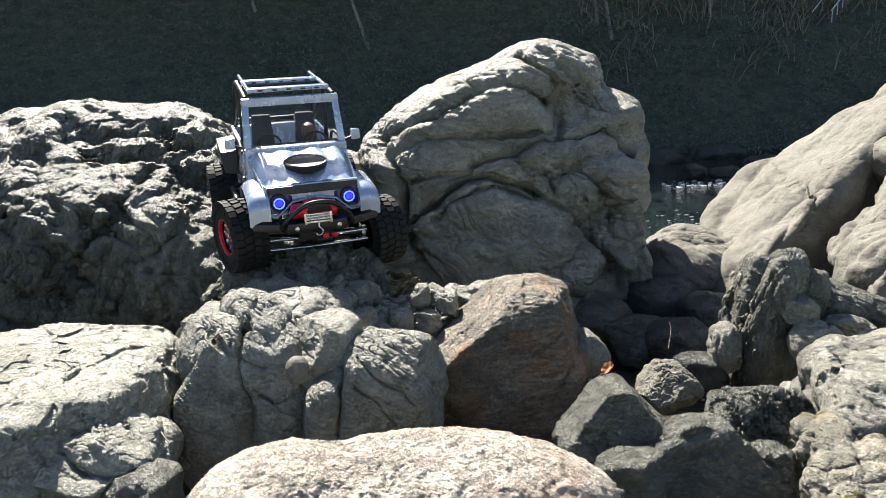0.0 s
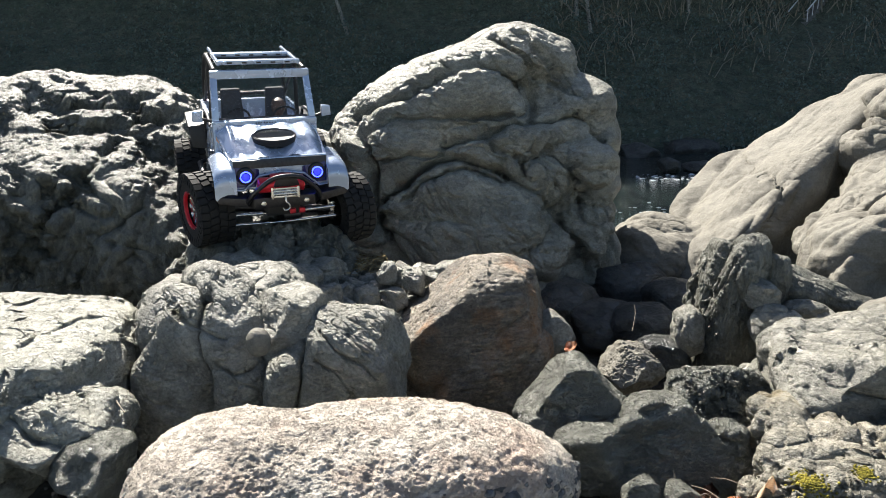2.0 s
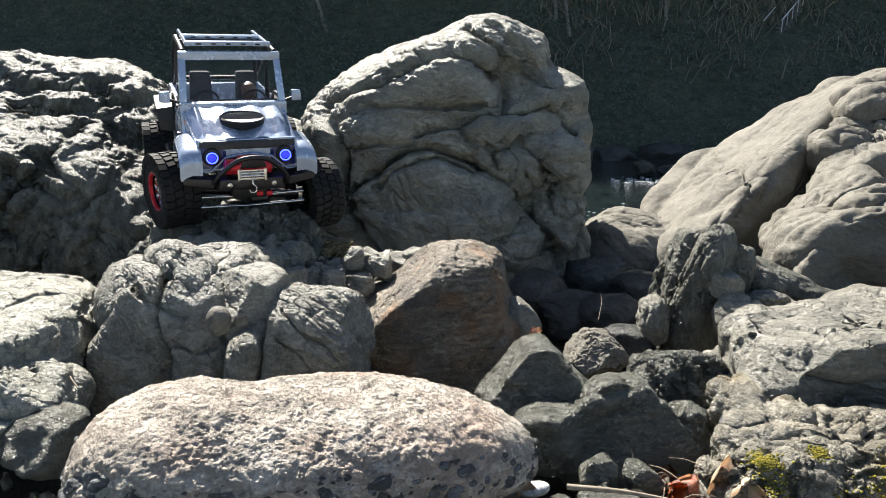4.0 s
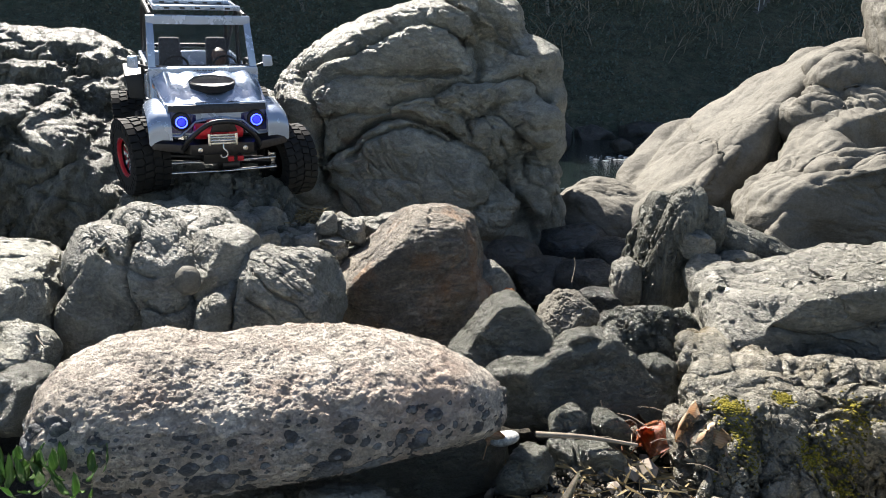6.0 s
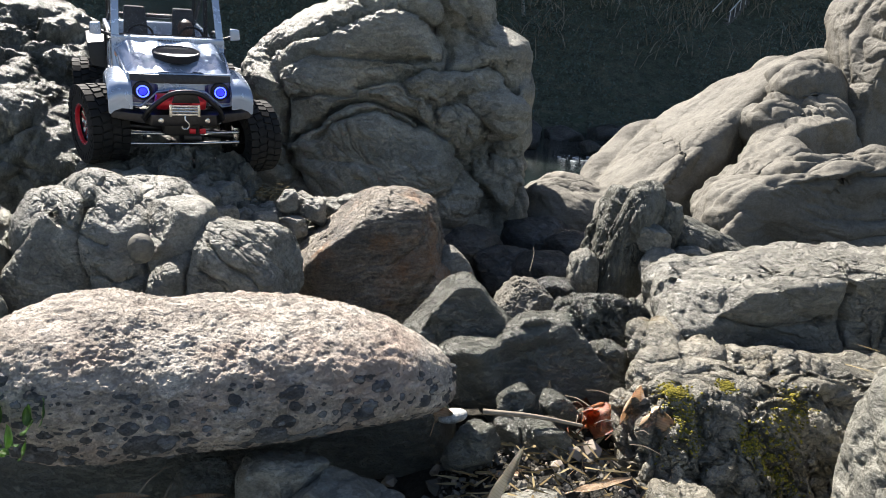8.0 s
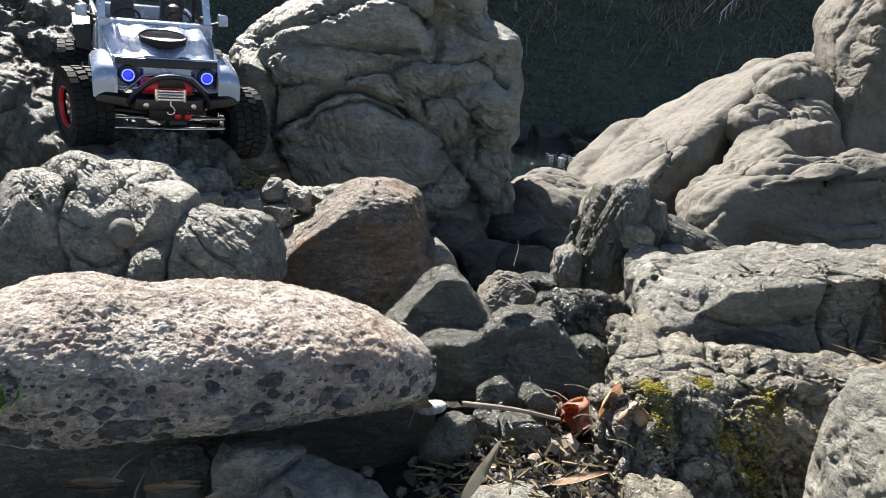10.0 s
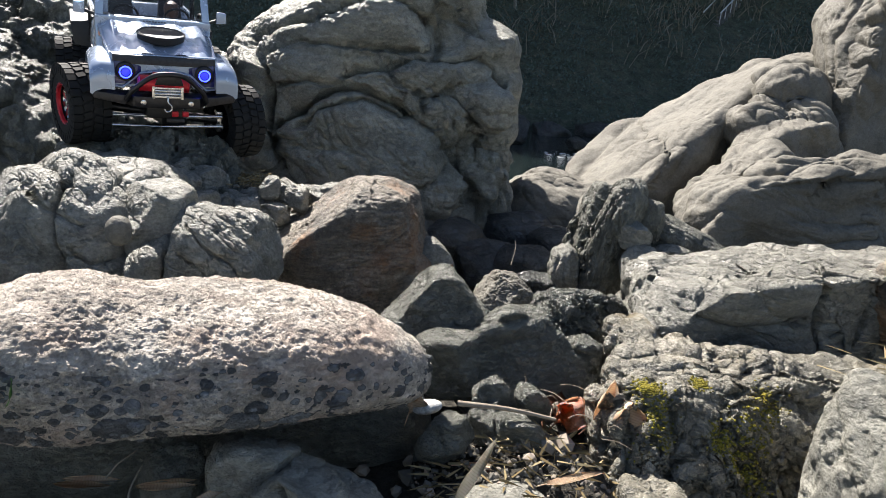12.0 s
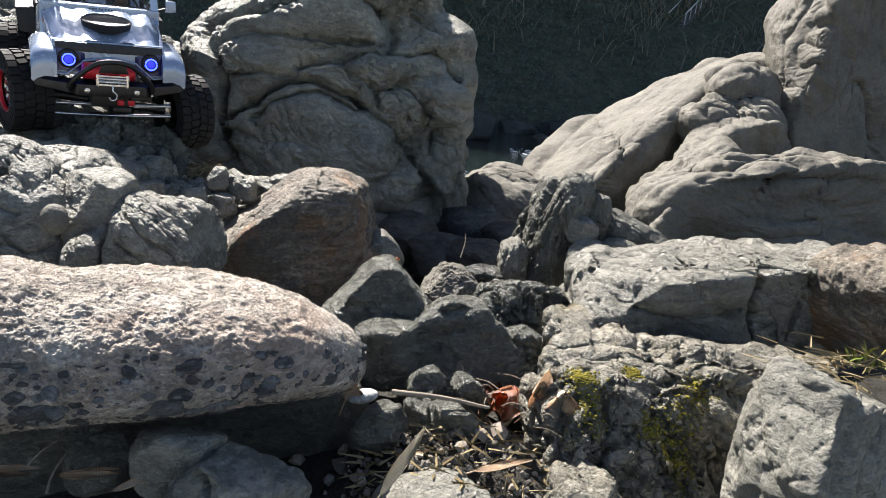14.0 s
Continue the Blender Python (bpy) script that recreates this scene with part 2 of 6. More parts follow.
def rock(name, label, mat, lobes, cuts=(), res=5, blend=0.05, swell=0.08, crease=0.06, scale=1.0, blocks=0.0, facet=0.0, bed=(25, 20, 0), thin=2.4,
         sharp=2.2, rough=1.0, seed=0, group="", centre=None, extra=None, layers=(), chop=0, keen=0.05, wavy=1.0, folds=(), cracks=(), worn=0.0):
    """A rock: a smooth union of ellipsoid lobes (place, radii, turn about x, y, z), cut by planes (point, outward normal),
    swollen by noise, pillowed between creases along its bedding and, where blocks or facet is set, broken into joint blocks or flat chips.
    swell, crease, blocks and facet are parts of its size. layers: sets of beds or joints (normal, thickness, depth), in metres.
    folds: sets of rounded folds parted by sharp creases (width, depth, long axis, stretch along it), in metres.
    worn: how far running water has smoothed the folds of its top.
    cracks: open seams across the front (depth, width, way in x and z), in metres.
    chop: number of flat fracture faces struck off at random; keen: how rounded their edges are."""
    c = np.array(centre if centre is not None else lobes[0][0], float)
    u, f = sphere(res)
    u = u + 0.45 * np.array([0, -0.82, 0.57])  # finer mesh on the open upper front
    u = u / np.linalg.norm(u, axis=1)[:, None]
    parts = []
    for place, radii, *tw in lobes:
        R = turn(*(tw[0] if tw else (0, 0, 0)))
        parts.append((np.array(place, float) - c, np.array(radii, float), R))
    size = float(np.mean(parts[0][1]))
    k = blend * size * 2
    strike = np.random.RandomState(900 + seed)
    faces = []
    for i in range(chop):
        d = strike.normal(size=3) * (1, 1, 0.8)
        d /= np.linalg.norm(d)
        reach = max((o + R @ (r * (R.T @ d) * r / np.linalg.norm(r * (R.T @ d)))) @ d for o, r, R in parts)
        faces.append((d, reach * strike.uniform(0.62, 0.88)))

    def field(p):
        out = None
        for o, r, R in parts:
            q = np.abs(((p - o) @ R) / r)
            d = ((q ** sharp).sum(1) ** (1 / sharp) - 1) * r.min()
            out = d if out is None else blend_min(out, d, k)
        for at, nrm in cuts:
            nv = np.array(nrm, float) / np.linalg.norm(nrm)
            out = -blend_min(-out, (np.array(at) - c - p) @ nv, keen * size)
        for d, reach in faces:
            out = -blend_min(-out, reach - p @ d, keen * size)
        return out

    far_most = 1.2 * max(np.linalg.norm(o) + r.max() * 1.5 for o, r, R in parts)
    lo, hi = np.zeros(len(u)), np.full(len(u), far_most)
    for step in np.linspace(0, far_most, 60)[1:]:
        inside = field(u * step) < 0
        lo = np.where(inside, step, lo)
    hi = lo + far_most / 59 * 1.01
    for _ in range(12):
        mid = (lo + hi) / 2
        inside = field(u * mid[:, None]) < 0
        lo, hi = np.where(inside, mid, lo), np.where(inside, hi, mid)
    v = u * lo[:, None]
    n = normals(v, f)
    shift = np.array([seed * 3.71, seed * 1.37, seed * 2.11])
    B = turn(*bed)
    p = v / size * scale
    v = v + n * (swell * size * fbm(p * 1.3 + shift, 3, 0.5))[:, None]
    warp = np.stack([fbm(p * 1.6 + 31 + shift, 3), fbm(p * 1.6 + 47 + shift, 3), fbm(p * 1.6 + 59 + shift, 3)], 1)
    if facet:
        for amp, s in ((1.0, 1.9), (0.45, 4.3)):
            q = (p @ B) * s + shift + 0.08 * warp
            f1, f2, who, g, off = cells(q)
            v = v + n * (facet * size * amp * ((g * off).sum(1) * 0.9 + 0.35 * (who - 0.5)))[:, None]
    if blocks:
        q = (p @ B) * (1.5, 1.5, 2.3) + shift + 0.22 * warp
        f1, f2, who, g, off = cells(q)
        gap = np.clip((f2 - f1) / 0.25, 0, 1)
        v = v + n * (blocks * size * (0.8 * (who - 0.5) + 0.5 * (g * off).sum(1) + 0.9 * (gap ** 0.6 - 0.8)))[:, None]
    for deep, wide, way in cracks:
        v = v - n * (deep * seam(v + c, n, wide, way, seed))[:, None]
    if cracks:
        n = normals(v, f)
    for k, (nrm, thick, depth) in enumerate(layers):
        nv = np.array(nrm, float) / np.linalg.norm(nrm)
        h = (v @ nv) / thick + 0.7 * pnoise(p * 0.8 + shift + 37 * k) + 0.3 * wavy * pnoise(p * 2.4 + shift + 11 * k) + 0.10 * warp[:, k % 3] + 0.37 * seed
        i = np.floor(h)
        fr = h - i
        rnd, after = [np.modf(np.abs(np.sin(a * 12.9898 + seed * 4.1 + k) * 437.585))[0] for a in (i, i + 1)]
        t = np.clip((fr - 0.78) / 0.22, 0, 1)
        t = t * t * (3 - 2 * t)
        live = np.clip(0.6 + 1.3 * pnoise(v / thick * 0.35 + 5 + shift + 23 * k), 0.12, 1)
        puff = 1 - np.abs(2 * np.modf(fr + 0.11)[0] - 1) ** 5
        v = v + n * (depth * live * (1.1 * (rnd * (1 - t) + after * t - 0.5) + 1.3 * puff - 1.0))[:, None]
    n = normals(v, f)
    if crease:
        q = (p @ B) * (0.9, 0.9, thin) + shift + 0.45 * warp
        for amp, s, wide in ((1.0, 0.8, 0.035), (0.65, 1.9, 0.045), (0.36, 4.3, 0.06), (0.16, 9.5, 0.08)):
            g = np.abs(fbm(q * s + 3.3 * s, 2, 0.35))
            mask = np.clip(0.5 + 1.8 * pnoise(p * 0.7 * s + 71 + shift), 0.0, 1)
            v = v - n * (crease * size * amp * mask * np.exp(-g / wide))[:, None]
    n = normals(v, f)
    crown = n[:, 2]
    for k, (wave, deep, axis, ratio) in enumerate(folds):
        flat = 1 - worn * np.clip((crown - 0.55) / 0.3, 0, 1)
        v = v + n * (deep * flat * folded(v + c, wave, axis, ratio, seed + 5 * k))[:, None]
        n = normals(v, f)
    fine = fbm(p @ B * (5, 5, 9) + shift, 5, 0.6)
    v = v + n * (0.012 * size * rough * fine)[:, None]
    me_tone = None
    if extra:
        v, me_tone = extra(v, n)
    me = mesh_of(name, v, f, mat)
    if me_tone is not None:
        me.attributes.new("tone", "FLOAT", "POINT").data.foreach_set("value", me_tone.astype(np.float32))
    ob = new(name, me)
    ob.location = c
    return tagged(ob, label, "rock", group)


def clasts(v, n):
    """Dark pebbles set in a pale matrix with pits: shape, and a tone that is over 0 within a pebble, higher for a paler one."""
    warp = 0.13 * np.stack([fbm(v * 45, 2), fbm(v * 45 + 9, 2), fbm(v * 45 + 21, 2)], 1)
    tone = np.full(len(v), -0.5)
    for scale, share, rad, high in ((20, 0.50, 0.52, 0.0050), (36, 0.58, 0.52, 0.0034), (66, 0.52, 0.48, 0.0018), (120, 0.42, 0.46, 0.0009)):
        f1, f2, who, g, off = cells(v * scale * (0.85, 1, 1.35) + warp)
        r = rad * (0.45 + 0.55 * np.abs(g[:, 0]))
        worn_off = np.clip((n[:, 2] - 0.45) / 0.25, 0, 1) > 0.25 + 0.7 * np.abs(g[:, 2])  # pebbles weathered out of the top leave pits
        on = (who < share) & ~worn_off
        d = f1 / r
        tone = np.maximum(tone, np.where(on & (d < 1), 0.15 + 0.85 * np.abs(g[:, 1]) ** 1.6, -0.5))
        v = v + n * np.where(on, high * (np.clip(1 - d, 0, 0.35) * 1.2 - 0.7 * np.exp(-((d - 1.06) / 0.13) ** 2)), 0)[:, None]
        v = v - n * np.where((who > 0.80) | ((who < 0.6 * share) & worn_off), 0.5 * high * np.clip(1 - d * 1.05, 0, 1) ** 0.5, 0)[:, None]
    worn = fbm(v * 22 + 4, 5, 0.62)
    v = v - n * (0.0050 * np.clip(worn - 0.05, 0, 1) ** 1.2)[:, None]
    v = v + n * (0.0013 * fbm(v * 110, 3, 0.6))[:, None]
    return v, tone


# the great smooth boulder behind: folded pillows over a domed base
cap_seams = [
    (0.074, 0.011, [(-0.223, 0.415), (-0.122, 0.459), (-0.026, 0.477), (0.046, 0.516), (0.118, 0.551), (0.181, 0.557), (0.245, 0.535), (0.301, 0.492), (0.366, 0.468)]),
    (0.027, 0.009, [(-0.189, 0.376), (-0.06, 0.399), (0.069, 0.406), (0.182, 0.413), (0.279, 0.426)]),
    (0.074, 0.011, [(0.077, 0.342), (0.117, 0.353), (0.198, 0.369), (0.263, 0.394), (0.328, 0.392), (0.425, 0.4), (0.506, 0.388), (0.557, 0.347)]),
    (0.054, 0.012, [(0.366, 0.476), (0.359, 0.429), (0.344, 0.392)]),
    (0.041, 0.010, [(0.365, 0.491), (0.438, 0.488), (0.487, 0.452), (0.539, 0.388)]),
    (0.047, 0.011, [(0.228, 0.637), (0.291, 0.599), (0.34, 0.538), (0.365, 0.491)]),
    (0.041, 0.011, [(0.298, 0.652), (0.362, 0.607), (0.403, 0.553), (0.429, 0.507)]),
]
foot_seams = [
    (0.088, 0.013, [(-0.131, 0.179), (-0.064, 0.212), (0.027, 0.28), (0.101, 0.29), (0.183, 0.268), (0.265, 0.226), (0.349, 0.184), (0.418, 0.124), (0.472, 0.029), (0.502, -0.095)]),
    (0.041, 0.009, [(-0.049, 0.161), (0.002, 0.211), (0.084, 0.249), (0.166, 0.247), (0.249, 0.21)]),
    (0.121, 0.013, [(-0.19, 0.351), (-0.168, 0.287), (-0.146, 0.237), (-0.145, 0.17), (-0.125, 0.12), (-0.094, 0.016)]),
    (0.041, 0.010, [(0.077, 0.342), (0.071, 0.293), (-0.03, 0.299), (-0.112, 0.267)]),
    (0.061, 0.011, [(0.395, 0.3), (0.438, 0.25), (0.466, 0.183), (0.484, 0.132), (0.505, 0.046)]),
    (0.041, 0.009, [(0.484, 0.132), (0.535, 0.123), (0.585, 0.131)]),
    (0.041, 0.009, [(0.305, 0.316), (0.346, 0.3), (0.381, 0.234), (0.402, 0.192)]),
    (0.041, 0.009, [(0.198, 0.369), (0.223, 0.309), (0.306, 0.284), (0.316, 0.201)]),
]
rock("boulder", "large pale grey river boulder with folded cracked layers", PALEROCK, [
    ((0.18, 2.36, 0.10), (0.42, 0.33, 0.42)),
    ((0.06, 2.40, 0.43), (0.36, 0.28, 0.145), (0, -22, 0)),
    ((0.30, 2.42, 0.525), (0.15, 0.25, 0.145), (0, 0, 0)),
    ((0.40, 2.42, 0.49), (0.09, 0.22, 0.14), (0, 18, 0)),
    ((0.485, 2.36, 0.395), (0.11, 0.23, 0.115), (0, 18, 0)),
    ((0.515, 2.31, 0.235), (0.105, 0.26, 0.16), (0, 6, 0)),
    ((0.505, 2.33, -0.03), (0.115, 0.27, 0.27), (0, -6, 0)),
    ((-0.10, 2.35, 0.30), (0.17, 0.26, 0.11)),
    ((-0.12, 2.31, 0.10), (0.17, 0.26, 0.17)),
    ((0.21, 2.24, -0.02), (0.29, 0.26, 0.25), (0, 8, 0)),
    ((0.20, 2.30, 0.29), (0.22, 0.23, 0.10)),
], keen=0.10, res=8, seed=1, sharp=2.5, crease=0.0, swell=0.02, blend=0.03, scale=0.8, rough=0.5, cracks=cap_seams + foot_seams,
    worn=0.6, folds=[(0.20, 0.036, (0.9, -0.1, 0.25), 1.8), (0.085, 0.024, (0.8, -0.2, -0.5), 2.2), (0.038, 0.013, (0.6, -0.2, -0.75), 2.6), (0.022, 0.006, (0.7, -0.2, -0.6), 2.6)])
# the left boulder
rock("boulder", "broad grey boulder with a smooth lit crown and grooved shaded side", STAINED_SHADE, [
    ((-1.22, 2.22, 0.06), (0.52, 0.38, 0.32)),
    ((-1.28, 2.58, 0.25), (0.50, 0.50, 0.29)),
    ((-0.92, 2.50, 0.29), (0.24, 0.40, 0.20), (0, 18, 0)),
    ((-0.84, 2.18, 0.08), (0.28, 0.30, 0.27), (0, 18, 0)),
    ((-0.62, 2.04, 0.04), (0.28, 0.25, 0.17), (0, 22, 0)),
    ((-2.02, 2.45, 0.15), (0.5, 0.5, 0.40)),
], cuts=[((-1.0, 1.87, 0.2), (0.12, -1, 0.22)), ((-0.92, 2.03, 0.350), (0.12, -0.50, 0.86)), ((-0.682, 2.15, 0.285), (0.55, -0.40, 0.72))], keen=0.12,
    res=8, seed=2, crease=0.0, swell=0.05, scale=1.7, rough=0.8, blend=0.08,
    cracks=[(0.05, 0.014, [(-1.145, 0.463), (-0.985, 0.476), (-0.889, 0.48), (-0.822, 0.441), (-0.753, 0.413)]),
            (0.06, 0.016, [(-1.097, 0.407), (-1.007, 0.401), (-0.899, 0.412), (-0.819, 0.382), (-0.772, 0.324), (-0.714, 0.285), (-0.654, 0.266)]),
            (0.05, 0.018, [(-0.877, 0.406), (-0.924, 0.278), (-1.017, 0.154), (-1.098, 0.026)]),
            (0.05, 0.016, [(-0.758, 0.199), (-0.85, 0.137), (-0.904, 0.073), (-0.943, -0.041)])],
    worn=0.75, folds=[(0.17, 0.050, (-0.45, -0.15, -0.88), 4.0), (0.075, 0.030, (0.8, -0.35, -0.5), 4.0), (0.05, 0.020, (-0.45, -0.1, -0.88), 4.0), (0.022, 0.007, (-0.2, -0.3, -0.9), 2.6)])
rock("rock", "pale smooth rock in the notch", TAN, [((-0.491, 2.494, 0.276), (0.10, 0.15, 0.06), (0, -15, 0))], res=5, seed=300, crease=0.03)
rock("rock", "cracked grey rock filling the notch", GREY, [((-0.480, 2.495, 0.074), (0.30, 0.25, 0.17)), ((-0.374, 2.531, 0.205), (0.12, 0.2, 0.12))], res=6, seed=301, blocks=0.1)
# ledge takes the darker rock, with the car's shade in its colour
rock("rock", "low cracked grey ledge between the boulders", STAINED_SHADE, [
    ((-0.331, 1.744, 0.055), (0.18, 0.16, 0.125)),
    ((-0.222, 1.645, -0.012), (0.15, 0.14, 0.10), (0, 15, 0)),
    ((-0.475, 1.754, 0.025), (0.16, 0.15, 0.115), (0, -10, 0)),
], cuts=[((-0.293, 1.598, 0.137), (0.1, -1, 0.35))], keen=0.1, res=7, seed=3, scale=2.0, crease=0.0, swell=0.05, blocks=0.13,
    folds=[(0.10, 0.032, (0.3, -0.7, -0.6), 1.6), (0.045, 0.014, (0.8, -0.3, 0.3), 2.0), (0.02, 0.005, (0.3, -0.7, -0.6), 2.0)])
rock("conglomerate_boulder", "long pinkish-white conglomerate boulder studded with dark pebbles", PUMICE, [
    ((-0.073, 0.790, 0.056), (0.245, 0.14, 0.082), (0, 0, 14)),
    ((0.100, 0.839, 0.024), (0.145, 0.11, 0.064), (0, 6, 20)),
    ((-0.209, 0.752, 0.075), (0.11, 0.12, 0.080), (0, 0, 14)),
], cuts=[((0.09, 0.78, -0.024), (0.15, -0.45, -0.88))], keen=0.12, res=8, seed=4, crease=0.0, swell=0.03, rough=1.0, blend=0.1, extra=clasts)
rock("rock", "reddish-brown angular rock with a shaded flat face", RED, [
    ((0.132, 1.507, -0.056), (0.185, 0.16, 0.20)),
], cuts=[((0.124, 1.362, 0.020), (0.12, -1, 0.12)), ((0.048, 1.442, 0.063), (-0.72, -0.05, 0.8)), ((0.264, 1.479, 0.056), (0.95, -0.2, 0.30)),
         ((-0.043, 1.409, -0.069), (-1, -0.5, 0.1)), ((0.210, 1.452, 0.133), (0.4, 0, 1)), ((0.267, 1.391, -0.068), (1, -0.3, -0.2))],
    res=7, seed=5, crease=0.0, swell=0.03, sharp=3, facet=0.02, keen=0.05, folds=[(0.09, 0.012, (0.7, -0.2, 0.7), 2.0), (0.028, 0.004, (0.9, -0.1, 0.2), 2.5), (0.012, 0.002, (0.9, -0.1, 0.2), 2.0)])
rock("rock", "rounded knobby grey rock with a lit stepped top", GREY, [
    ((-0.395, 1.340, 0.020), (0.130, 0.16, 0.155)),
    ((-0.440, 1.280, -0.060), (0.095, 0.12, 0.135)),
    ((-0.340, 1.430, 0.085), (0.130, 0.10, 0.075)),
    ((-0.335, 1.240, -0.045), (0.075, 0.075, 0.115)),
], cuts=[((-0.40, 1.25, 0.160), (0.05, -0.30, 0.95)), ((-0.40, 1.178, 0.05), (-0.15, -0.95, 0.22)), ((-0.33, 1.175, 0.09), (0.3, -0.55, 0.78)), ((-0.50, 1.26, 0.11), (-0.75, -0.35, 0.55))],
    keen=0.09, blend=0.03, sharp=2.8, res=8, seed=6, crease=0.0, swell=0.05, rough=0.8,
    cracks=[(0.030, 0.006, [(-0.375, 0.17), (-0.385, 0.10), (-0.370, 0.02), (-0.375, -0.06)]), (0.018, 0.005, [(-0.44, 0.16), (-0.40, 0.12), (-0.33, 0.09)]), (0.014, 0.004, [(-0.35, 0.05), (-0.32, 0.03), (-0.28, 0.035)])],
    folds=[(0.12, 0.020, (0.35, -0.6, -0.7), 2.2), (0.05, 0.006, (0.6, -0.5, -0.55), 2.6), (0.026, 0.005, (0.6, -0.5, -0.55), 2.2), (0.012, 0.0025, (0.6, -0.5, -0.55), 2.0)])
rock("rock", "small angular grey rock block", GREY, [((-0.228, 1.290, 0.080), (0.070, 0.065, 0.070), (0, -6, 15))],
     cuts=[((-0.200, 1.250, 0.142), (0.35, -0.28, 0.9)), ((-0.250, 1.245, 0.112), (-0.62, -0.55, 0.56)), ((-0.210, 1.228, 0.10), (0.15, -1, 0.15)), ((-0.172, 1.26, 0.10), (0.9, -0.35, 0.2))],
     keen=0.04, res=6, seed=7, sharp=5.0, facet=0.02, crease=0.0, folds=[(0.05, 0.006, (0.7, -0.4, -0.5), 2.0), (0.02, 0.003, (0.7, -0.4, -0.5), 2.0)])
rock("rock", "thin pale grey slab", GREY, [((-0.149, 1.304, 0.087), (0.045, 0.06, 0.022), (0, 14, 0))], res=5, seed=37, sharp=3.5, facet=0.06, chop=9)
rock("rock", "small grey stone wedged below the slab", GREY, [((-0.098, 1.318, 0.073), (0.022, 0.04, 0.02), (0, 30, 0))], res=5, seed=38, sharp=3, facet=0.05, chop=7)
rock("rock", "split pale grey rock with fine joints", GREY, [
    ((-0.125, 1.270, -0.010), (0.115, 0.11, 0.130), (0, 10, 0)),
    ((-0.210, 1.215, -0.030), (0.062, 0.07, 0.100)),
], cuts=[((-0.105, 1.205, 0.104), (0.22, -0.46, 0.86)), ((-0.040, 1.20, 0.03), (0.93, -0.25, 0.25)), ((-0.122, 1.146, 0.03), (0.1, -1, 0.22)), ((-0.235, 1.17, 0.05), (-0.5, -0.45, 0.74))], keen=0.05, res=8, seed=8, sharp=3, crease=0.0,
    cracks=[(0.030, 0.005, [(-0.20, 0.09), (-0.192, 0.04), (-0.205, -0.03)]), (0.016, 0.0035, [(-0.165, 0.11), (-0.13, 0.075), (-0.09, 0.05), (-0.06, 0.02)]), (0.014, 0.0035, [(-0.17, 0.06), (-0.13, 0.03), (-0.10, -0.02)]), (0.010, 0.003, [(-0.11, 0.10), (-0.08, 0.07), (-0.05, 0.06)])],
    folds=[(0.09, 0.012, (0.7, -0.4, -0.55), 2.5), (0.04, 0.007, (0.7, -0.4, -0.55), 2.5), (0.018, 0.004, (0.7, -0.4, -0.55), 2.5), (0.011, 0.0025, (0.5, -0.4, -0.6), 1.8)])
rock("pebble", "smooth round pale pebble wedged between rocks", TAN, [((-0.270, 1.185, 0.090), (0.021, 0.022, 0.026))], res=4, seed=9, crease=0, swell=0.04)
# broken blocks stepping up from the knobby rock to the ledge: rows from, to, number, half width
RUBBLE = [((-0.40, 1.46, 0.085), (-0.25, 1.46, 0.065), 4, 0.036), ((-0.47, 1.54, 0.090), (-0.25, 1.55, 0.080), 5, 0.038), ((-0.47, 1.62, 0.100), (-0.22, 1.63, 0.092), 6, 0.036),
          ((-0.42, 1.69, 0.100), (-0.22, 1.70, 0.092), 5, 0.034), ((-0.57, 1.50, 0.050), (-0.46, 1.50, 0.100), 3, 0.038), ((-0.24, 1.50, 0.060), (-0.15, 1.52, 0.020), 3, 0.034),
          ((-0.21, 1.47, 0.010), (-0.14, 1.49, -0.020), 2, 0.040), ((-0.125, 1.56, 0.030), (-0.06, 1.58, 0.030), 2, 0.034), ((-0.11, 1.545, -0.040), (-0.05, 1.56, -0.040), 2, 0.036),
          ((-0.07, 1.63, 0.075), (-0.03, 1.64, 0.070), 2, 0.022), ((0.0, 1.62, 0.055), (0.09, 1.66, 0.040), 3, 0.038), ((0.02, 1.60, -0.010), (0.08, 1.64, -0.020), 2, 0.050)]
k = 0
for start, end, number, r in RUBBLE:
    for i in range(number):
        at = Vector(start).lerp(Vector(end), i / (number - 1)) + Vector((random.uniform(-0.008, 0.008), random.uniform(-0.015, 0.015), random.uniform(-0.012, 0.012)))
        q = r * random.uniform(0.85, 1.2)
        rock("rock", "cracked grey block of the rubble ridge", GREY, [(at, (q * random.uniform(0.8, 1.15), q * 1.2, q * random.uniform(0.8, 1.2)), (random.uniform(-12, 12), random.uniform(-18, 18), random.uniform(-30, 30)))], res=5, seed=40 + k, sharp=4.5, crease=0.0,
             chop=5, keen=0.07, group="rubble ridge blocks", folds=[(0.035, 0.006, (0.7, -0.4, -0.5), 2.0), (0.015, 0.0025, (0.7, -0.4, -0.5), 2.0)])
        k += 1
rock("rock", "grey bedrock under the rubble ridge", GREY, [((-0.207, 1.623, -0.048), (0.22, 0.13, 0.12)), ((0.001, 1.729, -0.072), (0.14, 0.12, 0.12))], res=6, seed=75, scale=2.0, blocks=0.2, facet=0.03)
rock("rock", "small pale rounded rock", GREY, [((0.311, 1.530, -0.047), (0.05, 0.05, 0.06))], res=5, seed=12, crease=0.02, chop=5, keen=0.15)
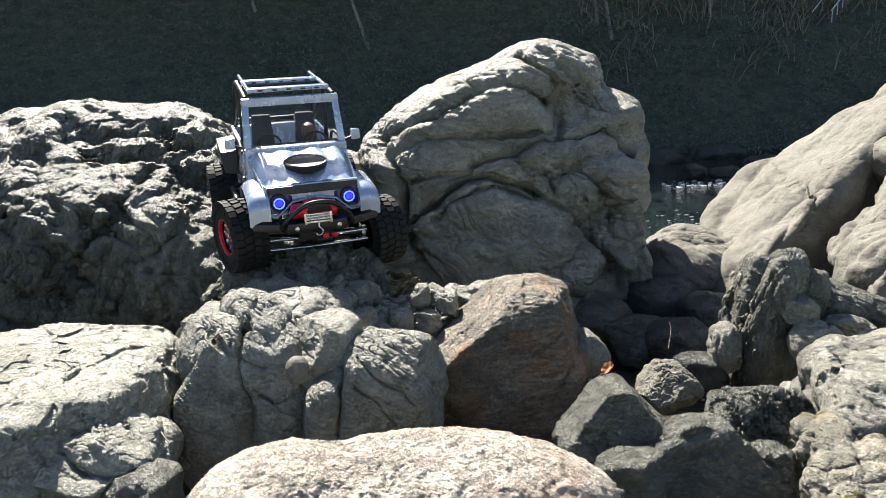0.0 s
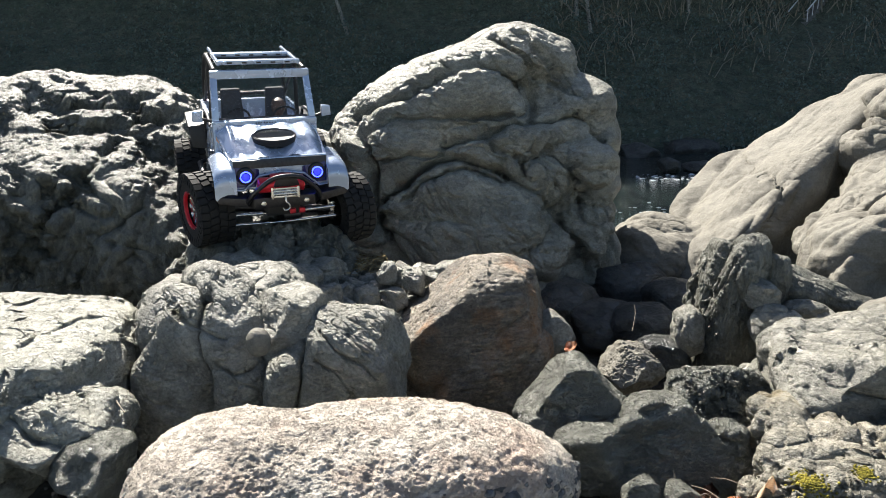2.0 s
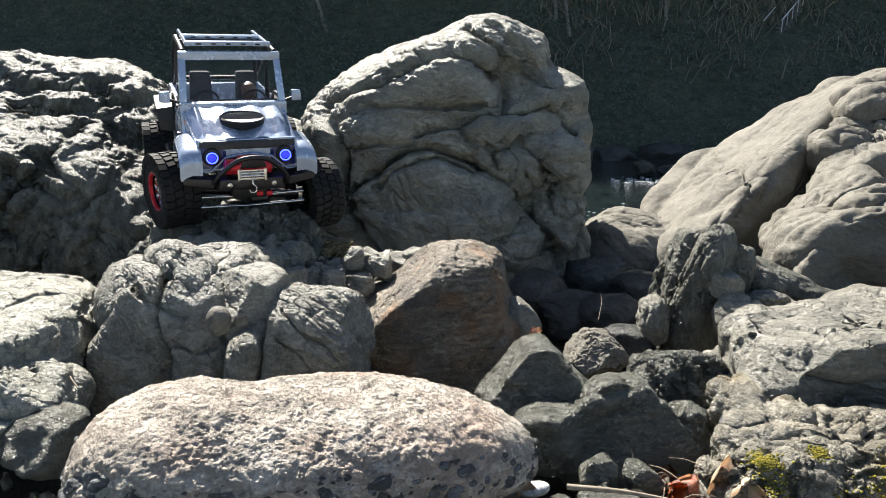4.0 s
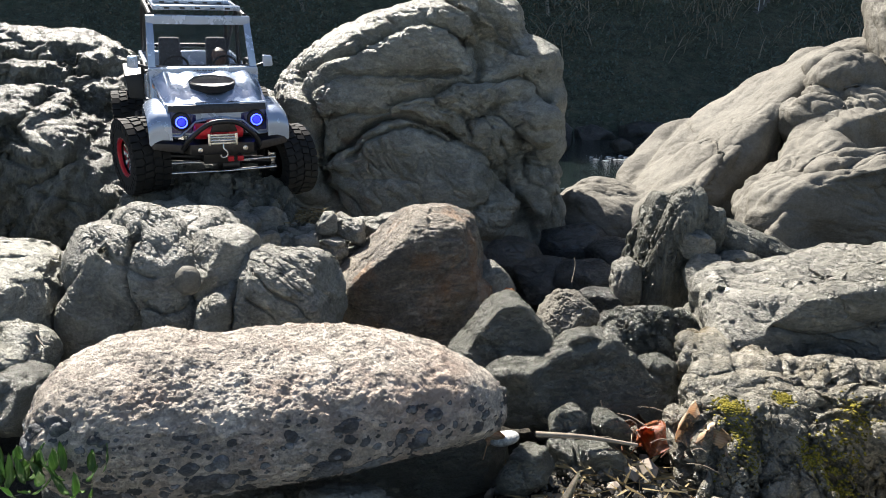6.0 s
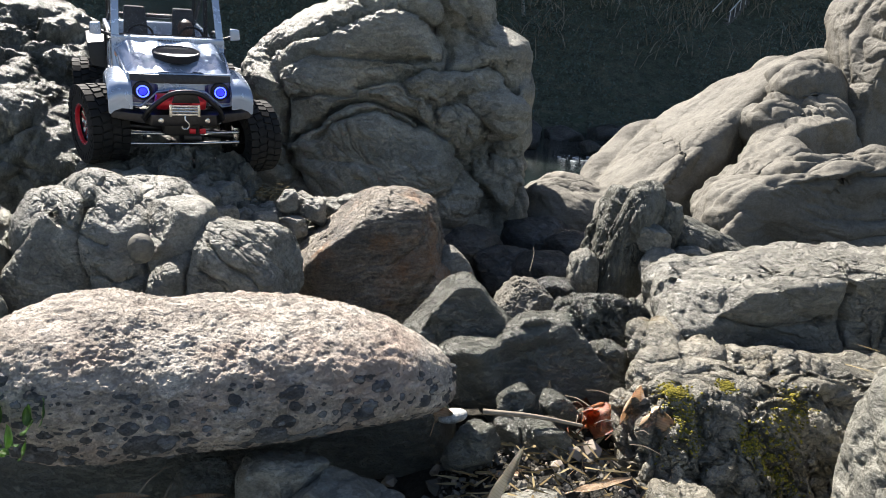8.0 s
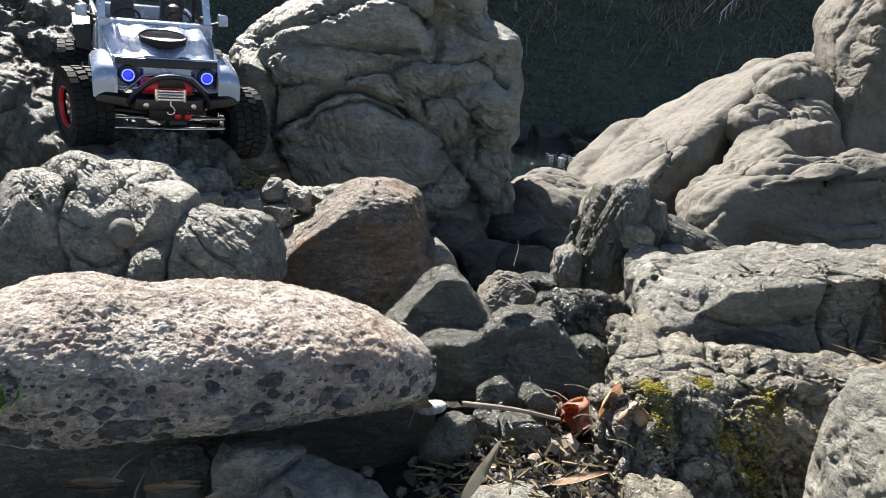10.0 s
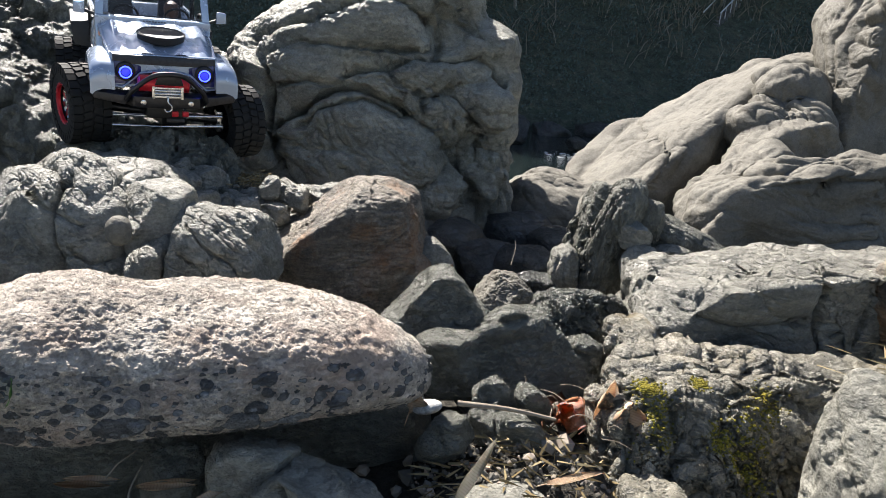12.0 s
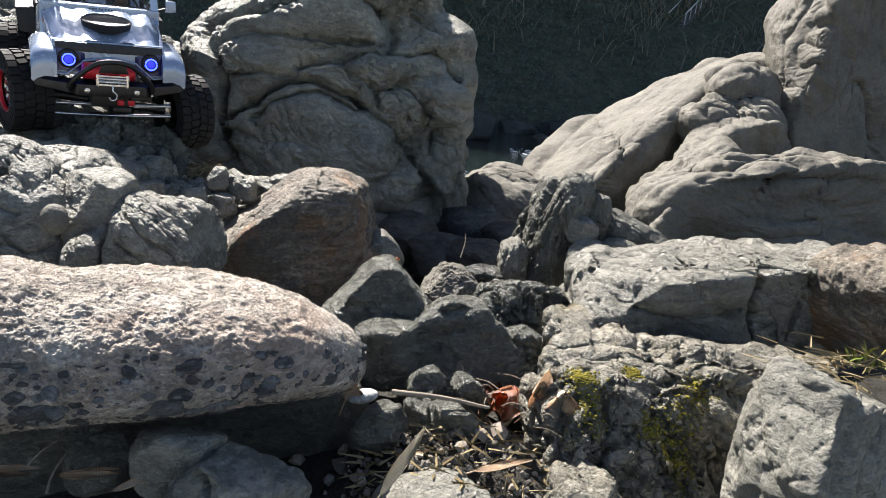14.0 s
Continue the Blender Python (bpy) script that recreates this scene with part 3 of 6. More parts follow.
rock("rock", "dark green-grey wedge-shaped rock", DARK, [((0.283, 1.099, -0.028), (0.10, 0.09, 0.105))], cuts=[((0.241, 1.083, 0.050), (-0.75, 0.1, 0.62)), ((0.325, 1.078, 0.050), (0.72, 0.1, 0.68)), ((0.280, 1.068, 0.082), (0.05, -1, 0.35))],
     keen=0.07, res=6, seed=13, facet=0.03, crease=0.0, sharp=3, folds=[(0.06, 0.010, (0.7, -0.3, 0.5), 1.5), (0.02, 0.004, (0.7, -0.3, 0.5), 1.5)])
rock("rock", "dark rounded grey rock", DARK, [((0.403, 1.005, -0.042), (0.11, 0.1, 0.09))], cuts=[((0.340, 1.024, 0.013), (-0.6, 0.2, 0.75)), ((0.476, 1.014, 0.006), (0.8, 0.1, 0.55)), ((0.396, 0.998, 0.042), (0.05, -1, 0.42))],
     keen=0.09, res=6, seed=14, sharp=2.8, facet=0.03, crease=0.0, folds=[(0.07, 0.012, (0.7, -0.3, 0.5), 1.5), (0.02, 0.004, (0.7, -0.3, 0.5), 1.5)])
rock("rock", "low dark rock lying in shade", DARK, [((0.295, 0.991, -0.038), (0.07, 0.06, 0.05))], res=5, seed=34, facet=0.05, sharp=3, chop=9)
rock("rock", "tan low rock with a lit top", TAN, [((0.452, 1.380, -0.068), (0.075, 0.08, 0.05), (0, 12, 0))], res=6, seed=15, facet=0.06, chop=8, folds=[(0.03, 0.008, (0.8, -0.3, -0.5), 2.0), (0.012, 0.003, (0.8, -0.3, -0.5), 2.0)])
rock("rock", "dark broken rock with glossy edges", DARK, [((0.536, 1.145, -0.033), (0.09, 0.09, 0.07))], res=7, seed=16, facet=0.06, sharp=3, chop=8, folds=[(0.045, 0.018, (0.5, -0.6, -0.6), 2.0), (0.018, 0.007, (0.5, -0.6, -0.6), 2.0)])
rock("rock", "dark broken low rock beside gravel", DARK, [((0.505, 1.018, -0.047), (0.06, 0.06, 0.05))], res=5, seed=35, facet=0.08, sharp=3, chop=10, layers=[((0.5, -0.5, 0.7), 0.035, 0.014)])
rock("rock", "upright grey knob with a lit edge", STAINED_SHADE, [
    ((0.743, 1.555, -0.015), (0.12, 0.11, 0.19)),
], cuts=[((0.810, 1.566, 0.111), (0.75, 0.05, 0.66)), ((0.651, 1.533, 0.034), (-0.93, -0.15, 0.33)), ((0.701, 1.470, 0.063), (0.15, -1, 0.02)), ((0.736, 1.543, 0.161), (0.1, 0.2, 1))],
    keen=0.07, res=7, seed=17, crease=0.0, facet=0.04, folds=[(0.09, 0.022, (0.25, -0.1, 0.95), 3.0), (0.035, 0.008, (0.2, -0.1, 0.95), 3.0), (0.016, 0.005, (0.2, -0.1, 0.95), 2.4)])
rock("rock", "long layered slab leaning from the knob", STAINED_SHADE, [
    ((0.896, 1.560, 0.034), (0.135, 0.08, 0.045), (0, 20, 0)),
    ((0.975, 1.549, 0.011), (0.09, 0.07, 0.03), (0, 20, 0)),
], res=6, seed=174, crease=0.0, chop=4, folds=[(0.05, 0.014, (0.9, -0.2, -0.4), 3.0), (0.02, 0.005, (0.9, -0.2, -0.4), 3.0)])
rock("rock", "small rounded grey rock at the knob's foot", GREY, [((0.620, 1.532, -0.047), (0.035, 0.05, 0.06))], res=5, seed=175, crease=0.06, layers=[((1, -0.3, 0.1), 0.02, 0.006)])
rock("rock", "small grey block leaning on the knob", GREY, [((0.745, 1.454, 0.068), (0.042, 0.04, 0.035))], res=5, seed=171, facet=0.05, sharp=3, chop=9)
rock("rock", "layered grey rock at the foot of the knob", GREY, [((0.764, 1.413, 0.004), (0.055, 0.05, 0.045))], res=5, seed=172, chop=8, layers=[((0.2, -0.5, 0.8), 0.03, 0.008)])
rock("rock", "layered grey rock at the foot of the knob", GREY, [((0.856, 1.451, 0.009), (0.06, 0.05, 0.035), (0, 15, 0))], res=5, seed=173, chop=8, layers=[((0.2, -0.5, 0.8), 0.03, 0.008)])
rock("rock", "pale rock by the water", TAN, [((0.82, 2.36, -0.10), (0.20, 0.20, 0.13)), ((0.72, 2.31, -0.14), (0.09, 0.13, 0.14))], cuts=[((0.80, 2.26, 0.000), (0.02, -0.36, 0.93)), ((0.665, 2.26, -0.03), (-0.85, -0.4, 0.35))], keen=0.10, res=6, seed=18, crease=0.0, rough=0.5,
     folds=[(0.12, 0.016, (0.8, -0.4, -0.3), 2.0), (0.04, 0.005, (0.8, -0.4, -0.3), 2.0), (0.02, 0.003, (0.8, -0.4, -0.3), 2.0)])
crest_low, crest_high = (0.970, 2.099, 0.038), (1.434, 2.364, 0.345)
rock("rock", "smooth tan sloping rock ridge lit along one side", TAN, [
    ((1.309, 2.380, -0.019), (0.48, 0.40, 0.46)),
    ((1.540, 2.497, 0.165), (0.26, 0.32, 0.28)),
    ((1.728, 2.566, 0.298), (0.20, 0.28, 0.22)),
    ((1.02, 2.24, -0.14), (0.22, 0.26, 0.22)),
], cuts=[(crest_low, across(crest_low, crest_high, (-0.58, -0.12, 0.80))), (crest_low, across(crest_low, crest_high, (0.55, -0.83, 0.0))), ((1.636, 2.358, 0.50), (0.0, 0.1, 1))],
    keen=0.10, res=7, seed=19, crease=0.0, swell=0.04, rough=0.3, scale=1.5,
    cracks=[(0.03, 0.012, [(1.05, 0.02), (1.12, 0.12), (1.17, 0.24), (1.171, 0.379)]), (0.03, 0.010, [(1.171, 0.379), (1.248, 0.353), (1.4, 0.401), (1.501, 0.509)])],
    folds=[(0.30, 0.045, (0.7, 0.3, 0.6), 2.5), (0.11, 0.016, (0.6, 0.2, 0.7), 2.6), (0.04, 0.004, (0.6, 0.2, 0.7), 2.6), (0.022, 0.002, (0.5, 0.2, 0.7), 2.0)])
rock("rock", "long low fold of tan rock under the ridge", TAN, [
    ((1.214, 1.971, 0.079), (0.15, 0.14, 0.055), (0, -40, 0)),
    ((1.152, 1.913, 0.010), (0.07, 0.13, 0.06), (0, -30, 0)),
    ((1.343, 2.072, 0.169), (0.08, 0.13, 0.05), (0, -35, 0)),
], cuts=[((1.172, 1.899, 0.110), (0.2, -0.97, 0.1))], keen=0.1, res=6, seed=119, sharp=2.8, blend=0.03, crease=0.0, swell=0.05, rough=0.4, folds=[(0.10, 0.035, (0.7, 0.2, 0.6), 2.5), (0.04, 0.013, (0.5, -0.2, -0.8), 2.0), (0.02, 0.004, (0.5, -0.2, -0.8), 2.0)])
rock("rock", "stepped tan rock shoulder below the ridge crest", TAN, [
    ((1.475, 2.122, 0.187), (0.16, 0.15, 0.095), (0, -15, 0)),
    ((1.581, 2.371, 0.350), (0.13, 0.14, 0.10), (0, -10, 0)),
    ((1.457, 2.294, 0.237), (0.10, 0.12, 0.10), (0, -30, 0)),
    ((1.574, 2.249, 0.286), (0.09, 0.13, 0.055), (0, 8, 0)),
], cuts=[((1.392, 2.035, 0.265), (0.2, -0.97, 0.05))], keen=0.08, res=6, seed=120, sharp=2.6, blend=0.02, crease=0.0, swell=0.06, rough=0.4, scale=1.2, centre=(1.522, 2.254, 0.259), folds=[(0.14, 0.050, (0.5, -0.3, -0.8), 2.5), (0.055, 0.012, (0.4, -0.4, -0.8), 3.0), (0.022, 0.005, (0.4, -0.4, -0.8), 2.0)])
rock("rock", "tall tan rock shoulder rising beside the ridge", TAN, [
    ((1.890, 2.331, 0.343), (0.22, 0.26, 0.32), (0, 12, 0)),
    ((1.833, 2.423, 0.620), (0.11, 0.22, 0.24), (0, 8, 0)),
    ((2.088, 2.382, 0.608), (0.18, 0.28, 0.36)),
    ((2.371, 2.298, 0.466), (0.26, 0.4, 0.5)),
], cuts=[((1.589, 2.246, 0.437), (-0.78, 0.05, 0.55)), ((1.639, 2.152, 0.359), (0.35, -0.93, 0.04))],
    keen=0.08, res=7, seed=219, blend=0.05, crease=0.0, swell=0.05, rough=0.4, scale=1.4, folds=[(0.22, 0.05, (0.2, -0.3, -0.9), 2.5), (0.07, 0.016, (0.4, -0.4, -0.8), 2.5), (0.025, 0.005, (0.8, -0.2, 0.2), 2.5)])
rock("rock", "rounded tan rock with a shaded front", TAN, [((1.421, 1.712, 0.020), (0.42, 0.28, 0.22), (0, -8, 0))],
     cuts=[((1.148, 1.647, 0.171), (-0.14, -0.30, 0.94)), ((1.148, 1.645, 0.163), (0.05, -1, 0.02)), ((1.049, 1.630, 0.093), (-0.45, -0.65, 0.55))], keen=0.05,
     res=7, seed=20, swell=0.05, crease=0.0, rough=0.5, scale=1.6, sharp=2.5, cracks=[(0.025, 0.008, [(1.10, 0.16), (1.25, 0.175), (1.40, 0.19), (1.60, 0.20)]), (0.02, 0.006, [(1.13, 0.13), (1.22, 0.15), (1.31, 0.13)])],
     folds=[(0.20, 0.035, (0.95, -0.2, 0.1), 2.5), (0.06, 0.014, (0.95, -0.2, 0.1), 2.5), (0.025, 0.005, (0.95, -0.2, 0.1), 2.0)])
rock("rock", "flat pale rounded slab among grey rocks", TAN, [((1.023, 1.344, 0.043), (0.115, 0.1, 0.038), (0, -2, 0))], res=5, seed=21)
rock("rock", "flat-topped grey rock shelf", SHELF, [
    ((0.863, 1.106, 0.000), (0.24, 0.17, 0.13), (0, -5, 0)),
    ((1.045, 1.068, 0.030), (0.12, 0.15, 0.13)),
    ((0.692, 1.167, -0.050), (0.07, 0.12, 0.06), (0, -15, 0)),
], cuts=[((0.75, 1.005, 0.05), (0.10, -1, -0.06)), ((0.75, 1.0, 0.100), (-0.12, 0.02, 0.98)), ((0.645, 1.020, 0.045), (-0.5, -0.45, 0.74))], keen=0.05, res=8, seed=22, sharp=4, facet=0.03, crease=0.0, swell=0.05, rough=0.7, scale=1.1, centre=(0.935, 1.097, 0.017),
    folds=[(0.13, 0.014, (0.9, -0.3, 0.2), 1.8), (0.055, 0.008, (0.7, -0.5, -0.4), 2.0), (0.024, 0.005, (0.7, -0.5, -0.4), 2.0)],
    cracks=[(0.03, 0.007, [(0.93, 0.12), (0.92, 0.06), (0.94, -0.02)]), (0.02, 0.006, [(1.02, 0.17), (1.03, 0.10), (1.01, 0.0)]), (0.02, 0.006, [(0.70, 0.05), (0.80, 0.03), (0.90, 0.045)])])
rock("rock", "rough brown-stained block of rock", RED, [((1.123, 1.000, 0.083), (0.09, 0.12, 0.10))], res=6, seed=36, sharp=3.5, facet=0.04, chop=6)
mossy = rock("rock", "mossy dark rock with a grooved front", MOSSY, [
    ((0.668, 0.832, -0.101), (0.17, 0.15, 0.15)),
    ((0.817, 0.816, -0.069), (0.16, 0.15, 0.135)),
    ((0.604, 0.970, -0.031), (0.05, 0.1, 0.09)),
], cuts=[((0.70, 0.93, 0.022), (-0.05, -0.14, 0.98)), ((0.68, 0.835, 0.0), (0.02, -0.84, 0.54))], keen=0.10, res=8, seed=23, sharp=3.4, facet=0.04, blocks=0.03, crease=0.0, swell=0.05, scale=1.1, rough=0.6,
    worn=0.5, folds=[(0.10, 0.030, (-0.10, -0.30, -0.95), 3.0), (0.052, 0.030, (-0.15, -0.35, -0.93), 3.0), (0.031, 0.010, (-0.2, -0.3, -0.95), 2.0), (0.020, 0.005, (0.5, -0.5, -0.6), 1.5)])
rock("rock", "low mossy lump of rock beside the leaf litter", MOSSY, [((0.535, 0.72, -0.135), (0.060, 0.07, 0.065))], res=6, seed=231, facet=0.05, crease=0.0,
     folds=[(0.05, 0.012, (0.3, -0.5, -0.8), 2.0), (0.02, 0.004, (0.3, -0.5, -0.8), 2.0)])
rock("rock", "pale blue-grey angular rock with one sunlit face", GREY, [((0.835, 0.63, -0.02), (0.125, 0.12, 0.155))],
     cuts=[((0.775, 0.60, 0.118), (-0.80, -0.25, 0.55)), ((0.775, 0.60, 0.118), (0.42, -0.86, 0.28)), ((0.775, 0.60, 0.116), (0.35, 0.1, 0.93))], keen=0.06, res=7, seed=24, sharp=3, crease=0.0, swell=0.04,
     folds=[(0.08, 0.009, (0.6, -0.4, 0.5), 1.8), (0.04, 0.005, (0.6, -0.4, 0.5), 1.8), (0.016, 0.003, (0.6, -0.4, 0.5), 1.5)])
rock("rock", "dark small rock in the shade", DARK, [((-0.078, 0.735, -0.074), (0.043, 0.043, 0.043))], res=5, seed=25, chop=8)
rock("rock", "dark cracked rock in the shade", GREY, [((0.019, 0.705, -0.048), (0.046, 0.05, 0.044)), ((0.059, 0.713, -0.034), (0.024, 0.04, 0.024))], res=6, seed=26, blend=0.02, facet=0.02, chop=7, sharp=3, folds=[(0.04, 0.004, (0.3, -0.4, 0.8), 1.6), (0.015, 0.003, (0.3, -0.4, 0.8), 1.6)])
rock("rock", "grey rounded rock beneath the boulder", GREY, [((0.091, 0.653, -0.074), (0.082, 0.06, 0.066), (0, 15, 0))], res=6, seed=27, crease=0.0, facet=0.02, chop=6, sharp=3, cracks=[(0.02, 0.004, [(0.06, -0.02), (0.075, -0.06), (0.07, -0.12)])], folds=[(0.06, 0.005, (0.3, -0.4, 0.8), 1.6), (0.018, 0.003, (0.3, -0.4, 0.8), 1.6)])
rock("rock", "low flat grey rock on leaf litter", GREY, [((0.341, 0.693, -0.117), (0.09, 0.07, 0.045))], res=5, seed=28, chop=7)
rock("rock", "large flat-topped pale rock", PALEROCK, [
    ((-0.797, 1.234, 0.010), (0.27, 0.22, 0.125)),
    ((-0.739, 1.069, -0.019), (0.12, 0.14, 0.12)),
    ((-0.657, 1.192, 0.009), (0.12, 0.12, 0.07)),
], cuts=[((-0.70, 1.12, 0.115), (0.03, -0.05, 1)), ((-0.60, 1.02, 0.06), (0.45, -0.85, 0.35)), ((-0.535, 1.15, 0.05), (0.92, -0.3, 0.2))], keen=0.06, res=8, seed=29, sharp=3.4, facet=0.03, crease=0.0, swell=0.04, rough=0.6, scale=1.2, worn=0.85, folds=[(0.14, 0.024, (0.8, -0.5, 0.1), 1.6), (0.05, 0.014, (0.6, -0.6, -0.4), 2.0), (0.022, 0.005, (0.6, -0.6, -0.4), 2.0)])
rock("rock", "pale split rock beside the flat rock", PALEROCK, [((-0.546, 1.048, -0.004), (0.080, 0.1, 0.065), (0, 10, 0)), ((-0.600, 0.977, 0.010), (0.065, 0.08, 0.052))], res=7, seed=291, sharp=3, facet=0.03, crease=0.0, chop=6,
     cracks=[(0.02, 0.004, [(-0.62, 0.05), (-0.57, 0.03), (-0.50, 0.02)])], folds=[(0.05, 0.010, (0.6, -0.6, -0.4), 2.0), (0.022, 0.005, (0.6, -0.6, -0.4), 2.0)])
for k, (at, r, lab) in enumerate([((0.338, 0.884, -0.040), (0.036, 0.035, 0.03), "dark angular chip"), ((0.398, 0.879, -0.046), (0.032, 0.035, 0.025), "dark angular chip"),
                             ((0.368, 0.833, -0.067), (0.05, 0.045, 0.035), "dark angular block"), ((0.270, 0.816, -0.071), (0.05, 0.045, 0.035), "dark lichened block"),
                             ((0.327, 0.847, -0.062), (0.035, 0.03, 0.03), "dark angular chip")]):
    rock("rock", lab + " of rock among leaf litter", DARK, [(at, r, (0, 20 * k, 30 * k))], res=4, seed=60 + k, sharp=3, facet=0.06, chop=12, keen=0.03)

# near-black lumps that put the gap's deep shade into colour
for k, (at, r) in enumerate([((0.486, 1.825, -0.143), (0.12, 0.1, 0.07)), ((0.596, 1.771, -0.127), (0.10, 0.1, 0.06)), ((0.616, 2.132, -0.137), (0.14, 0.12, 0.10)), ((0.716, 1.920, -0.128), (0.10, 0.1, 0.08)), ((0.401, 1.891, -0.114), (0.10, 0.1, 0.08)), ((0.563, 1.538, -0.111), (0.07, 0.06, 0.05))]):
    rock("rock", "near-black rock filling the gap, shade put in its colour", WET_SHADE, [(at, r)], res=4, seed=90 + k, chop=8, facet=0.05)
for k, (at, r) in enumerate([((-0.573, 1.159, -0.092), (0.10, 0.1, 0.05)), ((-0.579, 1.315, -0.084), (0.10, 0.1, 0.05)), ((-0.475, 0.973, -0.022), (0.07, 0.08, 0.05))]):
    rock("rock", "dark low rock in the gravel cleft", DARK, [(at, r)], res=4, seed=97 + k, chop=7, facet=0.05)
# added support that also keeps sunlight out from under the boulder
rock("rock", "dark rock added under the long boulder as support and sun block", DARK, [((-0.094, 0.910, -0.113), (0.30, 0.10, 0.13), (0, 0, 14)), ((0.140, 0.938, -0.111), (0.12, 0.08, 0.10))], res=5, seed=70)

# ---- ground, river, far bank ----
def ground_height(x, y):
    z = -0.20 + 0.03 * np.sin(3 * x + 1.3 * y)
    z = z + 0.11 * np.exp(-((x - 0.38) ** 2 + (y - 0.79) ** 2) / 0.03)
    z = z - 0.75 * np.clip((y - 2.0) / 2.0, 0, 1) ** 2
    bank = np.clip(y - 7.3, 0, None)
    # upper slope, out of view, is steep to keep sun off the bank
    return z + np.where(bank < 2.5, bank * 0.72, 1.8 + np.clip(bank - 2.5, 0, 6) * 1.6) * np.clip(bank, 0, 1)


xs = np.concatenate([np.linspace(-60, -4, 40), np.linspace(-3.9, 4, 150), np.linspace(4.1, 60, 40)])
ys = np.concatenate([np.linspace(-30, -1.1, 12), np.linspace(-1, 3.5, 100), np.linspace(3.6, 20, 90), np.linspace(21, 60, 16)])
gx, gy = np.meshgrid(xs, ys)
gz = ground_height(gx, gy)
gv = np.stack([gx.ravel(), gy.ravel(), gz.ravel()], 1)
gv[:, 2] += 0.02 * fbm(gv * 6, 3)
far = np.clip((gv[:, 1] - 8) / 3, 0, 1)
gv[:, 2] += far * 0.25 * fbm(gv * 0.8, 4)
w, h = len(xs), len(ys)
ii = (np.arange(h - 1)[:, None] * w + np.arange(w - 1)[None, :]).ravel()
gf = np.stack([ii, ii + 1, ii + w + 1, ii + w], 1)
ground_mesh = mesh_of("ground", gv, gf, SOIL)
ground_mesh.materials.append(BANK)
# unseen pale strip before the rocks works as a reflector
ground_mesh.materials.append(BOUNCE_GRAVEL)
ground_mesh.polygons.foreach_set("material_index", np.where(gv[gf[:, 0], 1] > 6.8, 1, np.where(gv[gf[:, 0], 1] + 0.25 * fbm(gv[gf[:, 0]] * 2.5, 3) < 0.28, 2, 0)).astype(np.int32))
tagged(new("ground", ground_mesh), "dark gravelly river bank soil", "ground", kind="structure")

WATER, N, L, B = material("water", 0.06)
B.inputs["Base Color"].default_value = (0.012, 0.02, 0.018, 1)
wco = N.new("ShaderNodeTexCoord").outputs["Object"]
wv = tex(N, L, "Noise", 26.0, wco, (1, 2.5, 1), Detail=3.0)
bump(N, L, B, [(wv.outputs["Fac"], 0.7, 0.04)])
wvv = np.array([[-60, 1.5, 0], [60, 1.5, 0], [60, 12, 0], [-60, 12, 0]], float)
water = new("water", mesh_of("water", wvv, np.array([[0, 1, 2, 3]]), WATER))
water.location = (0, 0, -0.5)
tagged(water, "dark rippled river water with sun glints", "water", kind="structure")

# ---- mesh helpers for made things ----
def plain(name, colour, rough=0.5, metal=0.0, glow=None, wear=0.15, scale=120.0, coat=0.0):
    """Paint, plastic, rubber or metal with fine wear in its gloss and tone."""
    m, N, L, B = material(name, rough)
    co = N.new("ShaderNodeTexCoord").outputs["Object"]
    n = tex(N, L, "Noise", scale, co, None, Detail=5.0, Roughness=0.65)
    tone = ramp(N, L, n.outputs["Fac"], [(0.3, 1.0 - wear), (0.7, 1.0 + wear)])
    L.new(mix(N, L, 1.0, colour, tone, "MULTIPLY"), B.inputs["Base Color"])
    r = N.new("ShaderNodeMapRange")
    r.inputs["To Min"].default_value, r.inputs["To Max"].default_value = max(0.03, rough - 0.12), min(1, rough + 0.12)
    L.new(n.outputs["Fac"], r.inputs["Value"])
    L.new(r.outputs[0], B.inputs["Roughness"])
    B.inputs["Metallic"].default_value = metal
    B.inputs["Coat Weight"].default_value = coat
    if glow:
        B.inputs["Emission Color"].default_value = (*glow[0], 1)
        B.inputs["Emission Strength"].default_value = glow[1]
    return m


def part(name, bm, mat, parent, label=""):
    me = bpy.data.meshes.new(name)
    bm.normal_update()
    bm.to_mesh(me)
    bm.free()
    me.materials.append(mat)
    ob = new(name, me)
    ob.parent = parent
    return tagged(ob, label)


def smooth(bm, angle=40):
    for f in bm.faces:
        f.smooth = True
    for e in bm.edges:
        if len(e.link_faces) == 2 and e.calc_face_angle(0) > radians(angle):
            e.smooth = False
    return bm


def hull(corners, bevel=0.0, bm=None):
    """A block from eight corners: four of the lower face in turn, then four of the upper."""
    own = bmesh.new()
    v = [own.verts.new(c) for c in corners]
    for q in ((3, 2, 1, 0), (4, 5, 6, 7), (0, 1, 5, 4), (1, 2, 6, 5), (2, 3, 7, 6), (3, 0, 4, 7)):
        own.faces.new([v[i] for i in q])
    bmesh.ops.recalc_face_normals(own, faces=own.faces)
    if bevel:
        bmesh.ops.bevel(own, geom=list(own.edges), offset=bevel, segments=2, affect="EDGES", profile=0.6)
    smooth(own)
    return join(bm, own)


def join(bm, own):
    if bm is None:
        return own
    me = bpy.data.meshes.new("tmp")
    own.to_mesh(me)
    own.free()
    bm.from_mesh(me)
    bpy.data.meshes.remove(me)
    return bm


def box(x0, x1, y0, y1, z0, z1, bevel=0.002, bm=None):
    return hull([(x0, y0, z0), (x1, y0, z0), (x1, y1, z0), (x0, y1, z0), (x0, y0, z1), (x1, y0, z1), (x1, y1, z1), (x0, y1, z1)], bevel, bm)


